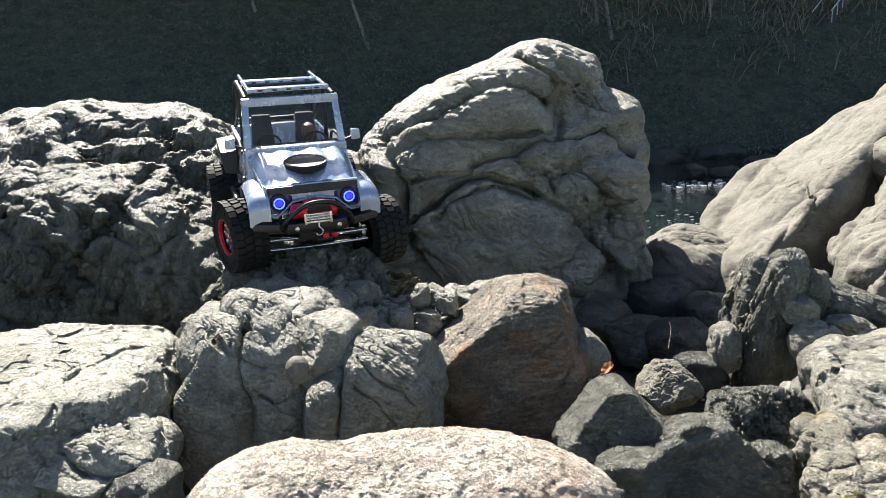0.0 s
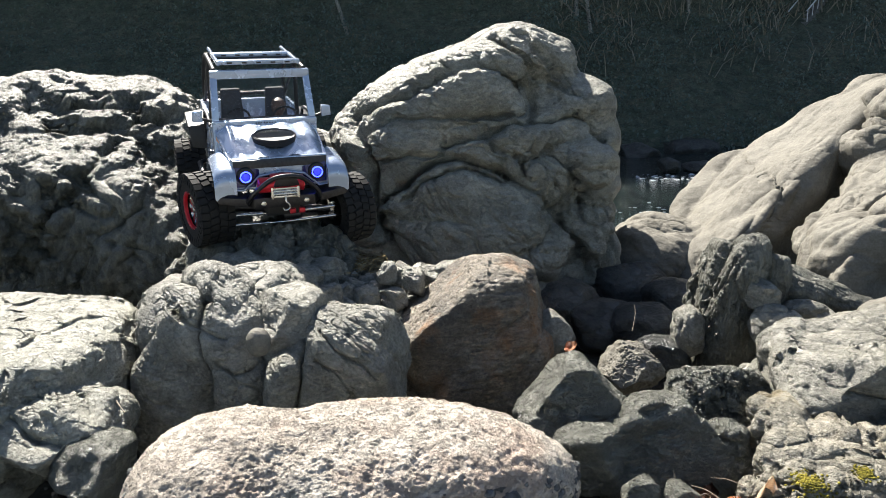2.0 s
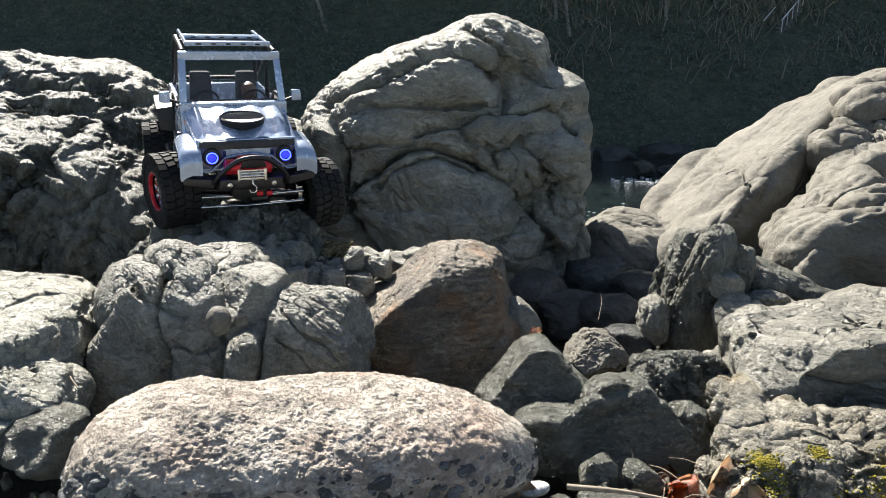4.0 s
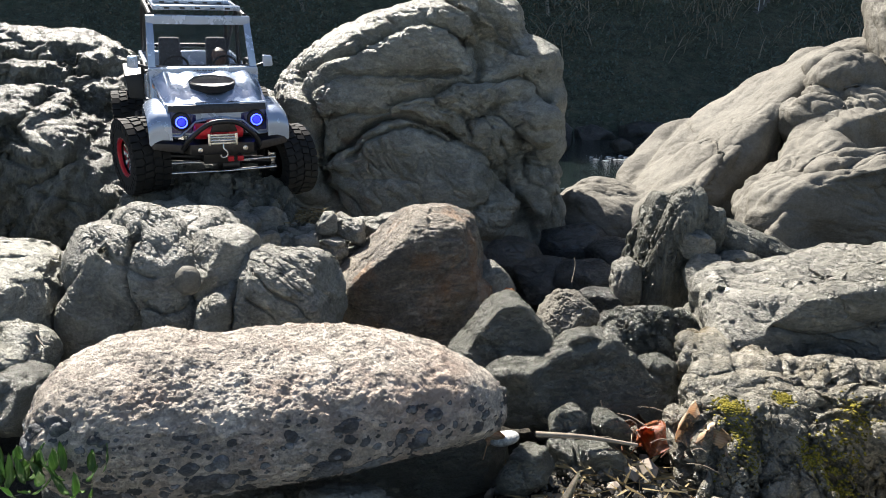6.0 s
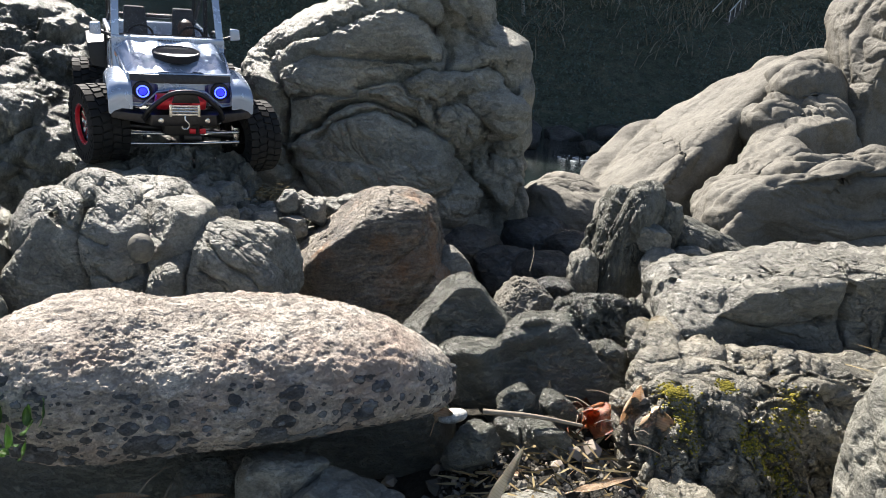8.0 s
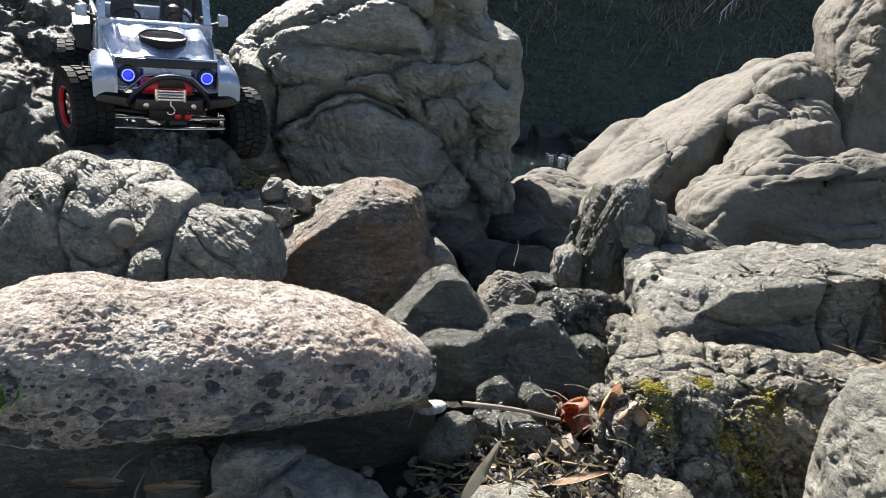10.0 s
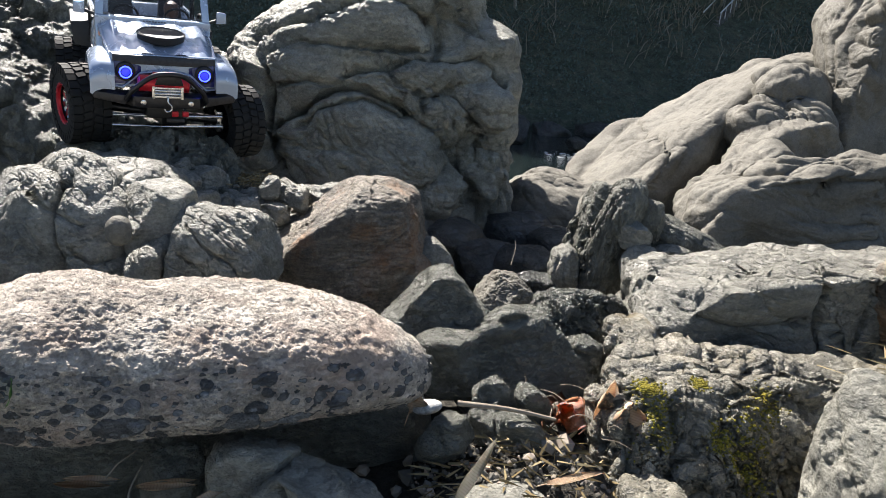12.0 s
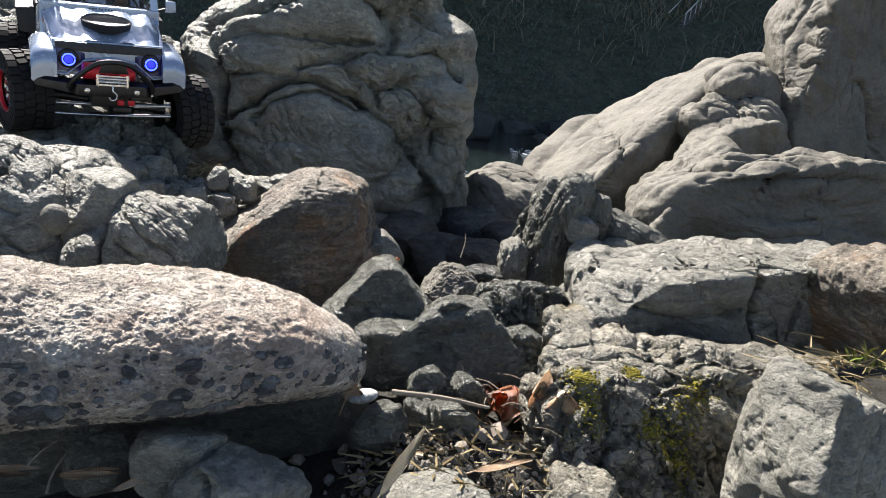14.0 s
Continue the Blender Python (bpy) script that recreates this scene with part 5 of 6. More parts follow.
    box(0.338, 0.344, -0.032, 0.032, 0.158, 0.162, 0.001, fr)
    for s in (-1, 1):
        box(0.337, 0.345, s * 0.030 - 0.003, s * 0.030 + 0.003, 0.136, 0.164, 0.001, fr)
    tube([(0.341, -0.03, 0.147), (0.341, 0.03, 0.147)], 0.0035, 10, fr)
    tube([(0.341, -0.03, 0.154), (0.341, 0.03, 0.154)], 0.0035, 10, fr)
    part("fairlead", fr, CHROME, winch, "silver roller fairlead")
    hk = [(0.346, 0.0, 0.140), (0.349, 0.0, 0.130), (0.349, 0.006, 0.124), (0.349, 0.008, 0.116), (0.349, 0.003, 0.110), (0.349, -0.005, 0.110), (0.349, -0.008, 0.116)]
    part("hook", tube(arc(hk, 4), [0.0022] * 25, 8), CHROME, winch, "silver tow hook")
    for k in range(2):
        part("tow_ring", box(0.325, 0.336, 0.010 + 0.022 * k, 0.024 + 0.022 * k, 0.094, 0.106, 0.002), REDP, bumper, "small red shackle")
    # running gear
    part("chassis", box(-0.28, 0.30, -0.040, 0.040, 0.095, 0.125, 0.006), BLACK, car)
    for x, nm in ((0.23, "front_axle"), (-0.23, "rear_axle")):
        tip = 0.015 if x > 0 else 0.0
        ax = tube([(x, -0.13, 0.09 + 2 * tip), (x, 0.13, 0.09)], 0.011, 12)
        join(ax, moved(lathe([(-0.028, 0.012), (-0.02, 0.026), (0.02, 0.026), (0.028, 0.012)], 18), Matrix.Translation((x, 0.03, 0.088))))
        axle = part(nm, ax, STEEL, car)
        for s in (-1, 1):
            part("knuckle", box(x - 0.012, x + 0.022, s * 0.134 - 0.008, s * 0.134 + 0.008, 0.066 + tip * (1 - s), 0.116 + tip * (1 - s), 0.003), CHROME, axle, "silver steering knuckle")
            sh = part("shock", tube([(x - 0.02, s * 0.10, 0.100), (x - 0.045, s * 0.088, 0.205)], 0.006, 10), CHROME, car, "silver shock absorber")
            co = [(x - 0.02 - 0.025 * q + 0.011 * math.cos(q * 44), s * (0.10 - 0.012 * q) + 0.011 * math.sin(q * 44), 0.108 + 0.085 * q) for q in np.linspace(0, 1, 90)]
            part("spring", tube(co, 0.0016, 6), BLACK, sh, "black coil spring")
    for x, z in ((0.268, 0.085), (0.262, 0.108)):
        part("steering_rod", tube([(x, -0.136, z), (x + 0.004, 0.0, z - 0.002), (x, 0.136, z)], 0.0045, 10), CHROME, car, "polished steering rod")
    for s in (-1, 1):
        part("link", tube([(0.215, s * 0.075, 0.082), (0.02, s * 0.045, 0.102)], 0.0045, 8), CHROME, car)
        part("link", tube([(-0.215, s * 0.075, 0.082), (-0.02, s * 0.045, 0.102)], 0.0045, 8), CHROME, car)
    # the body rides high over the axles
    for ob in car.children:
        nm = ob.name.split(".")[0]
        if nm not in ("front_axle", "rear_axle", "steering_rod", "link"):
            ob.matrix_local = Matrix.Translation((0.01, 0, 0.018 if nm in ("shock", "chassis") else 0.034))
    steer = {1: radians(15), -1: radians(15)}
    for s in (-1, 1):
        make_wheel(car, Matrix.Translation((0.23, s * 0.172, 0.105 - 0.017 * s)) @ Matrix.Rotation(steer[s], 4, "Z"), s)
        make_wheel(car, Matrix.Translation((-0.23, s * 0.176, 0.09)), s)
    return car


CAR_POSE = Matrix.Translation((-0.346, 1.766, 0.200)) @ pose(0, 0, 0, 0, 0, -69) @ pose(0, 0, 0, 0, 8, 0) @ Matrix.Translation((-0.23, 0, -0.09))
crawler = make_crawler()
crawler.matrix_world = CAR_POSE
# the driver figure, a plain shape
fig = lathe([(0.150, 0.020), (0.175, 0.034), (0.230, 0.036), (0.262, 0.030), (0.272, 0.012), (0.280, 0.012), (0.288, 0.018), (0.305, 0.020), (0.318, 0.015), (0.324, 0.004)], 20)
moved(fig, Matrix.Translation((-0.055, 0.06, 0.0)) @ Matrix.Rotation(radians(90), 4, "X"))
figme = bpy.data.meshes.new("figurine")
fig.to_mesh(figme)
fig.free()
figme.materials.append(SKIN)
figurine = new("figurine", figme)
figurine.matrix_world = CAR_POSE
tagged(figurine, "small plastic driver figure seated in the toy car", "figurine")

# ---- far bank: bushes, trees, dry grass, stair ----
def island_material(name, stops, rough=0.9):
    """Leaf or stone stuff whose tone changes from piece to piece."""
    m, N, L, B = material(name, rough)
    r = N.new("ShaderNodeNewGeometry").outputs["Random Per Island"]
    col = ramp(N, L, r, stops)
    co = N.new("ShaderNodeTexCoord").outputs["Object"]
    n = tex(N, L, "Noise", 40.0, co, None, Detail=4.0)
    L.new(mix(N, L, 0.7, col, ramp(N, L, n.outputs["Fac"], [(0.3, 0.6), (0.7, 1.3)]), "MULTIPLY"), B.inputs["Base Color"])
    B.inputs["Specular IOR Level"].default_value = 0.1
    return m


FOLIAGE = island_material("bank_foliage", [(0.0, (0.10, 0.135, 0.115)), (0.5, (0.135, 0.175, 0.148)), (0.93, (0.165, 0.20, 0.16)), (1.0, (0.24, 0.20, 0.145))])
STRAW = island_material("dry_grass", [(0.0, (0.16, 0.12, 0.06)), (1.0, (0.34, 0.28, 0.16))])
HAY = island_material("bleached_grass", [(0.0, (0.20, 0.18, 0.13)), (1.0, (0.34, 0.31, 0.24))])
GRASS = island_material("green_grass", [(0.0, (0.10, 0.14, 0.03)), (1.0, (0.30, 0.28, 0.07))])
BARK = rock_material("bark", (0.224, 0.210, 0.182), (0.364, 0.343, 0.294), (0.504, 0.476, 0.420), strata=(1, 1, 0.2, 0, 0, 0))
WHITE = plain("weathered_white_paint", (0.72, 0.73, 0.72), 0.6, wear=0.2, scale=30)
CONCRETE = rock_material("concrete", (0.16, 0.16, 0.15), (0.22, 0.22, 0.21), (0.28, 0.28, 0.26))
rng = np.random.RandomState(11)


def leaf_quads(centres, size, spread, per, up=0.3):
    """Small pointed leaves in clumps round the centres: vertices and faces."""
    n = len(centres) * per
    c = np.repeat(centres, per, 0) + rng.normal(size=(n, 3)) * spread
    a = rng.normal(size=(n, 3))
    a[:, 2] += up
    a /= np.linalg.norm(a, axis=1)[:, None]
    b = np.cross(a, rng.normal(size=(n, 3)))
    b /= np.linalg.norm(b, axis=1)[:, None]
    s = (size * rng.uniform(0.5, 1.3, n))[:, None]
    v = np.stack([c, c + a * s * 0.5 + b * s * 0.25, c + a * s, c + a * s * 0.5 - b * s * 0.25], 1).reshape(-1, 3)
    return v, np.arange(n * 4).reshape(-1, 4)


cx = rng.uniform(-9, 11, 12000)
cy = 7.6 + 8.2 * rng.uniform(0, 1, 12000) ** 1.2
cz = ground_height(cx, cy)
cc = np.stack([cx, cy, cz + 0.04], 1)
lump = fbm(cc * 1.6 + 3, 3)
keep = (lump > -0.03) & (((cx - 4.72) ** 2 + (cy - 9.5) ** 2 > 0.55) | (cy > 10.1))
cc = cc[keep]
cc[:, 2] += 1.25 * np.clip(lump[keep], 0, 1) * rng.uniform(0.2, 1, len(cc))
lv, lf = leaf_quads(cc, 0.042, 0.16, 26)
tagged(new("bushes", mesh_of("bushes", lv, lf, FOLIAGE, False)), "dark tangled bushes covering the shaded far bank", "bushes", kind="stuff")


def blades(points, length, width, lean=0.4, bend=0.5):
    """Grass blades: three-joint strips rising from the points."""
    n = len(points)
    d = rng.normal(size=(n, 3)) * lean
    d[:, 2] = 1
    d /= np.linalg.norm(d, axis=1)[:, None]
    side = np.cross(d, rng.normal(size=(n, 3)))
    side /= np.linalg.norm(side, axis=1)[:, None]
    ln = (length * rng.uniform(0.5, 1.2, n))[:, None]
    w = width * 0.5
    drop = np.array([0, 0, -1.0]) * bend
    p0, p1, p2 = points, points + d * ln * 0.5 + drop * ln * 0.06, points + d * ln + drop * ln * 0.4 + d * (1, 1, 0) * ln * bend * 0.6
    v = np.stack([p0 - side * w, p0 + side * w, p1 + side * w * 0.8, p1 - side * w * 0.8, p2], 1).reshape(-1, 3)
    b = np.arange(n)[:, None] * 5
    return v, np.concatenate([b + (0, 1, 2), b + (0, 2, 3), b + (3, 2, 4)])


gx_ = rng.uniform(1.6, 6.5, 1300)
gy_ = rng.normal(9.9, 0.4, 1300)
gp = np.stack([gx_, gy_, ground_height(gx_, gy_)], 1)
gp = gp[fbm(gp * 1.4, 2) > -0.15]
bv, bf = blades(gp, 0.42, 0.016)
tagged(new("dry_grass", mesh_of("dry_grass", bv, bf, HAY, False)), "pale dry grass along the top of the far bank", "grass", kind="stuff")


def make_tree(x, y, h, lean, r=0.026):
    z = float(ground_height(np.array([x]), np.array([y]))[0]) - 0.1
    t = new("tree")
    t.location = (x, y, z)
    path = arc([(0, 0, 0), (lean * 0.25, 0, h * 0.3), (lean * 0.6, 0.1, h * 0.62), (lean, 0.1, h)], 4)
    n = len(path)
    bm = tube(path, [r * (1 - 0.8 * i / (n - 1)) for i in range(n)], 9)
    tips = []
    for k in range(6):
        s = path[4 + k]
        a = random.uniform(0, 6.28)
        e = s + Vector((math.cos(a), math.sin(a), random.uniform(0.2, 0.9))) * h * random.uniform(0.15, 0.28)
        limb = arc([s, (s + e) / 2 + Vector((0, 0, -0.06)), e], 3)
        tube(limb, [r * 0.35 * (1 - 0.7 * i / (len(limb) - 1)) for i in range(len(limb))], 6, bm)
        tips += [e, (s + e) / 2]
    part("trunk", bm, BARK, t)
    c = np.array([list(p) for p in tips + path[-5:]])
    c = np.repeat(c, 9, 0) + rng.normal(size=(len(c) * 9, 3)) * h * 0.07
    c = c[c[:, 2] > h * 0.42]
    v, f = leaf_quads(c, 0.13, 0.10, 9)
    crown = new("crown", mesh_of("crown", v, f, FOLIAGE, False))
    crown.parent = t
    return tagged(t, "slender tree with a bent grey trunk on the far bank", "tree", "trees on the far bank")


for x, y, h, lean in ((2.05, 9.7, 4.2, -0.9), (1.9, 9.9, 3.6, -0.5), (3.35, 9.9, 4.4, -0.6), (-2.6, 10.2, 4.6, -1.0), (-5.0, 10.4, 4.2, 0.8), (0.2, 10.5, 4.8, 0.5), (5.8, 10.4, 4.6, 0.6), (-1.0, 9.6, 3.2, -1.1), (7.6, 10.8, 4.4, -0.7), (-7.4, 10.6, 4.4, 0.4)):
    make_tree(x, y, h, lean)

# a flight of steps with a white handrail going up the far bank
stair = new("stairway")
stair.location = (4.859, 9.909, 0.986)
stair.rotation_euler = (0, 0, radians(35))
stair.scale = (0.42, 0.42, 0.42)
tagged(stair, "small concrete stairway with a white handrail on the bank", "stairs")
for k in range(7):
    part("step", box(-0.45 + 0.16 * k, -0.25 + 0.16 * k, -0.3, 0.3, -0.45 + 0.12 * k, -0.33 + 0.12 * k, 0.01), CONCRETE, stair)
for s in (-0.3, 0.3):
    part("handrail", tube([(-0.45, s, -0.02), (0.75, s, 0.86)], 0.022, 8), WHITE, stair)
    for k in range(5):
        part("post", tube([(-0.40 + 0.27 * k, s, -0.35 + 0.2 * k), (-0.40 + 0.27 * k, s, 0.02 + 0.2 * k)], 0.014, 6), WHITE, stair)

# rocks of the far shore and in the stream
for k, (at, r) in enumerate([((1.426, 6.812, -0.421), (0.36, 0.3, 0.20)), ((2.098, 6.382, -0.434), (0.12, 0.12, 0.07)), ((2.384, 6.473, -0.460), (0.16, 0.12, 0.05)),
                             ((2.929, 6.871, -0.482), (0.30, 0.2, 0.08)), ((2.121, 7.506, -0.484), (0.25, 0.2, 0.12)), ((2.716, 7.694, -0.513), (0.4, 0.25, 0.15))]):
    rock("rock", "grey rock at the far water's edge", WET_SHADE, [(at, r)], res=4, seed=200 + k, chop=8, facet=0.08, group="rocks at the far shore")
rock("rock", "pale rounded boulder top behind the outcrop", TAN, [((1.708, 2.595, 0.428), (0.13, 0.12, 0.06), (0, -18, 0))], res=5, seed=210, crease=0.02)

# broken white water where the stream runs over stones
FOAM_GLINT = plain("foam_and_glint_white", (0.55, 0.58, 0.60), 0.35, wear=0.15, scale=40)
foam_at = np.array([2.16, 6.15, -0.5])
fx, fy = np.meshgrid(np.linspace(-0.75, 0.75, 90) * 0.55, np.linspace(-0.35, 0.35, 40) * 0.55)
fp = np.stack([fx.ravel(), fy.ravel(), np.zeros(fx.size)], 1)
edge = 1 - np.abs(fp[:, 0] / 0.41) ** 2 - np.abs(fp[:, 1] / 0.19) ** 2
fp[:, 2] = -0.505 + 0.010 * np.clip(fbm(fp * (14, 22, 1), 4, 0.6) + 0.15 * edge, -0.5, 1)
fq = (np.arange(39)[:, None] * 90 + np.arange(89)[None, :]).ravel()
foam = new("white_water", mesh_of("white_water", fp, np.stack([fq, fq + 1, fq + 91, fq + 90], 1), FOAM_GLINT))
foam.location = (foam_at[0], foam_at[1], 0)
tagged(foam, "white foaming water running over river stones", "water", kind="stuff")

# small white flecks laid on the near water to imitate sun glints
u2, f2 = sphere(1)
fv, ff = [], []
for k in range(70):
    x, y = rng.normal(1.5, 0.35), 4.5 + abs(rng.normal(0, 0.3))
    r = rng.uniform(0.003, 0.011)
    fv.append(u2 * (r * 1.8, r, r * 0.35) + (x, y, -0.497))
    ff.append(f2 + k * len(u2))
tagged(new("glint_flecks", mesh_of("glint_flecks", np.concatenate(fv), np.concatenate(ff), FOAM_GLINT)), "white flecks standing for sun glints on the dark water", "foam", kind="stuff")

# ---- small things: litter, sticks, leaves, pebbles, moss, weeds ----
def leaf_stuff_material(name, a, b, vein):
    m, N, L, B = material(name, 0.6)
    co = N.new("ShaderNodeTexCoord").outputs["Object"]
    n = tex(N, L, "Noise", 35.0, co, None, Detail=5.0)
    w = tex(N, L, "Wave", 90.0, co, None, Distortion=1.5)
    col = mix(N, L, ramp(N, L, n.outputs["Fac"], [(0.35, 0.0), (0.65, 1.0)]), a, b)
    L.new(mix(N, L, ramp(N, L, w.outputs["Fac"], [(0.8, 0.0), (0.95, 0.5)]), col, vein), B.inputs["Base Color"])
    B.inputs["Transmission Weight"].default_value = 0.0
    B.inputs["Subsurface Weight"].default_value = 0.25
    B.inputs["Subsurface Radius"].default_value = (0.01, 0.004, 0.002)
    bump(N, L, B, [(n.outputs["Fac"], 0.5, 0.002)])
    return m


RUST = leaf_stuff_material("rust_leaf", (0.42, 0.12, 0.04), (0.60, 0.28, 0.12), (0.25, 0.08, 0.03))
PALE = leaf_stuff_material("pale_leaf", (0.50, 0.33, 0.20), (0.65, 0.50, 0.34), (0.35, 0.22, 0.12))
BROWN = leaf_stuff_material("brown_leaf", (0.14, 0.06, 0.035), (0.24, 0.11, 0.06), (0.09, 0.04, 0.02))
BAMBOO = leaf_stuff_material("bamboo_leaf", (0.40, 0.35, 0.24), (0.55, 0.50, 0.38), (0.28, 0.24, 0.15))
GREEN = leaf_stuff_material("green_leaf", (0.05, 0.13, 0.025), (0.11, 0.22, 0.04), (0.16, 0.26, 0.08))
TWIG = plain("bleached_twig", (0.30, 0.25, 0.19), 0.8, wear=0.35, scale=90)
MOSS = island_material("yellow_moss", [(0.0, (0.07, 0.065, 0.02)), (0.5, (0.19, 0.165, 0.03)), (1.0, (0.33, 0.28, 0.045))], 0.95)
CHIPS = island_material("gravel_chips", [(0.0, (0.08, 0.075, 0.065)), (0.5, (0.20, 0.19, 0.165)), (0.85, (0.30, 0.26, 0.21)), (1.0, (0.42, 0.36, 0.30))], 0.85)


def leaf_blade(length, width, curl=0.6, cup=0.3, wave=0.1, point=1.0, steps=12, across=6):
    """A curled leaf along x, with thickness, midrib fold and wavy edge."""
    bm = bmesh.new()
    rows = []
    for i in range(steps + 1):
        u = i / steps
        half = width * 0.5 * max(0.03, math.sin(math.pi * min(1, u ** point * 0.97 + 0.02)) ** 0.8)
        a = curl * u
        cx_, cz_ = length * (math.sin(a) / a if abs(a) > 1e-3 else 1) * u, length * ((1 - math.cos(a)) / a if abs(a) > 1e-3 else 0) * u
        row = []
        for j in range(across + 1):
            w_ = -1 + 2 * j / across
            row.append(bm.verts.new((cx_, half * w_, cz_ + cup * half * w_ * w_ + wave * half * math.sin(7 * u + 3 * w_) * abs(w_)
                                     + wave * 0.5 * width * noise.noise(Vector((u * 3.1 + length * 90, w_ * 1.6, width * 50))))))
        rows.append(row)
    for i in range(steps):
        for j in range(across):
            bm.faces.new([rows[i][j], rows[i + 1][j], rows[i + 1][j + 1], rows[i][j + 1]])
    bmesh.ops.solidify(bm, geom=list(bm.faces), thickness=0.0006)
    for f in bm.faces:
        f.smooth = True
    return bm


def dry_leaf(name, label, mat, at, length, width, turn_, curl=0.6, cup=0.4, wave=0.3, point=1.0, category="leaf", stalk=0.02):
    me = bpy.data.meshes.new(name)
    bm = leaf_blade(length, width, curl, cup, wave, point)
    if stalk:
        tube([(0.004, 0, 0), (-stalk, 0, -0.002)], 0.0009, 5, bm)
    bm.to_mesh(me)
    bm.free()
    me.materials.append(mat)
    ob = new(name, me)
    ob.matrix_world = Matrix.Translation(at) @ pose(0, 0, 0, *turn_)
    return tagged(ob, label, category)


dry_leaf("dry_leaf", "crumpled rust-orange dry leaf in a rock cleft", RUST, (0.446, 0.838, -0.067), 0.062, 0.046, (35, -75, 20), 0.5, 0.35, 0.8)
dry_leaf("dry_leaf", "rust-red dry leaf caught edge-on", RUST, (0.432, 0.852, -0.059), 0.05, 0.03, (80, -60, -30), 0.7, 0.5, 0.7)
dry_leaf("dry_leaf", "long pale tan dry leaf standing upright", PALE, (0.493, 0.855, -0.072), 0.085, 0.030, (60, -78, 30), 0.35, 0.5, 0.5)
dry_leaf("dry_leaf", "crumpled pale dry leaf beside the rust leaves", PALE, (0.512, 0.824, -0.067), 0.060, 0.046, (40, -70, 60), 0.5, 0.5, 0.9)
for k in range(9):
    at = Vector((0.462, 0.872, -0.078)) + Vector((random.uniform(-0.05, 0.05), random.uniform(-0.02, 0.05), random.uniform(-0.004, 0.008)))
    dry_leaf("dry_leaf", "dark brown dead leaf lying in shade", BROWN, at, random.uniform(0.03, 0.045), random.uniform(0.02, 0.03), (random.uniform(-30, 40), random.uniform(-25, 10), random.uniform(0, 360)), 0.6, 0.5, 0.8)
dry_leaf("dry_leaf", "small torn tan leaf by a white pebble", PALE, (0.219, 0.865, -0.059), 0.032, 0.022, (60, -60, 60), 1.0, 0.7, 0.8)
dry_leaf("dry_leaf", "small orange dry leaf on the stones", RUST, (0.308, 1.351, -0.017), 0.035, 0.025, (10, -10, 40), 0.8, 0.5, 0.4)
dry_leaf("bamboo_leaf", "long narrow bleached bamboo leaf", BAMBOO, (0.259, 0.663, -0.070), 0.10, 0.017, (60, -38, 50), 0.2, 0.3, 0.2, 0.8, stalk=0.01)
dry_leaf("bamboo_leaf", "tan bamboo leaf lying on the litter", PALE, (0.283, 0.781, -0.087), 0.10, 0.018, (10, 0, -8), 0.1, 0.3, 0.2, 0.8, stalk=0.01)
dry_leaf("bamboo_leaf", "tan bamboo leaf lying on the litter", PALE, (0.380, 0.710, -0.066), 0.09, 0.014, (10, 0, 15), 0.1, 0.3, 0.2, 0.8, stalk=0.01)
for px, tw in (((-0.197, 0.719, -0.076), -4), ((-0.203, 0.709, -0.076), -6), ((-0.108, 0.697, -0.069), 8), ((-0.104, 0.687, -0.064), 2), ((-0.037, 0.648, -0.056), 40)):
    dry_leaf("bamboo_leaf", "fallen tan bamboo leaf in deep shade", PALE, px, 0.068, 0.010, (20, 0, tw), 0.15, 0.3, 0.2, 0.8, stalk=0.0)


def twig(label, pts, r, name="twig"):
    p = arc(pts, 5)
    bm = tube(p, [r * (1 - 0.45 * i / (len(p) - 1)) for i in range(len(p))], 8)
    ob = part(name, bm, TWIG, None)
    return tagged(ob, label, "twig")


twig("straight pale stick lying across the rocks", [(0.281, 0.830, -0.022), (0.349, 0.816, -0.021), (0.416, 0.809, -0.031)], 0.0042, "stick")
twig("thin bent pale twig", [(0.395, 0.913, -0.059), (0.398, 0.920, -0.034), (0.396, 0.923, -0.024)], 0.0015)
twig("thin bent pale twig in a gravel cleft", [(-0.493, 1.093, 0.047), (-0.478, 1.062, 0.043), (-0.456, 1.039, 0.033)], 0.0022)
twig("thin curved dead stem in shade", [(-0.139, 0.694, -0.057), (-0.128, 0.707, -0.045), (-0.114, 0.727, -0.041)], 0.0011)
twig("thin pale blade-like stem", [(-0.105, 0.656, -0.064), (-0.107, 0.679, -0.057), (-0.102, 0.703, -0.047)], 0.0016)
twig("thin stem before the dark gap", [(0.496, 1.540, -0.047), (0.509, 1.569, -0.015), (0.509, 1.584, 0.001)], 0.0012)
for k in range(14):
    a = Vector((0.471, 0.812, -0.045)) + Vector((random.uniform(-0.09, 0.05), random.uniform(-0.05, 0.09), random.uniform(-0.005, 0.03)))
    b = a + Vector((random.uniform(-0.04, 0.04), random.uniform(-0.03, 0.04), random.uniform(-0.01, 0.015)))
    twig("thin dead twig among leaf litter", [a, (a + b) / 2 + Vector((0, 0, 0.004)), b], random.uniform(0.0005, 0.0011))

rock("pebble", "smooth pale blue-white pebble", PUMICE_PLAIN, [((0.245, 0.875, -0.054), (0.022, 0.014, 0.009), (0, -10, 0))], res=4, seed=80, crease=0, swell=0.02)


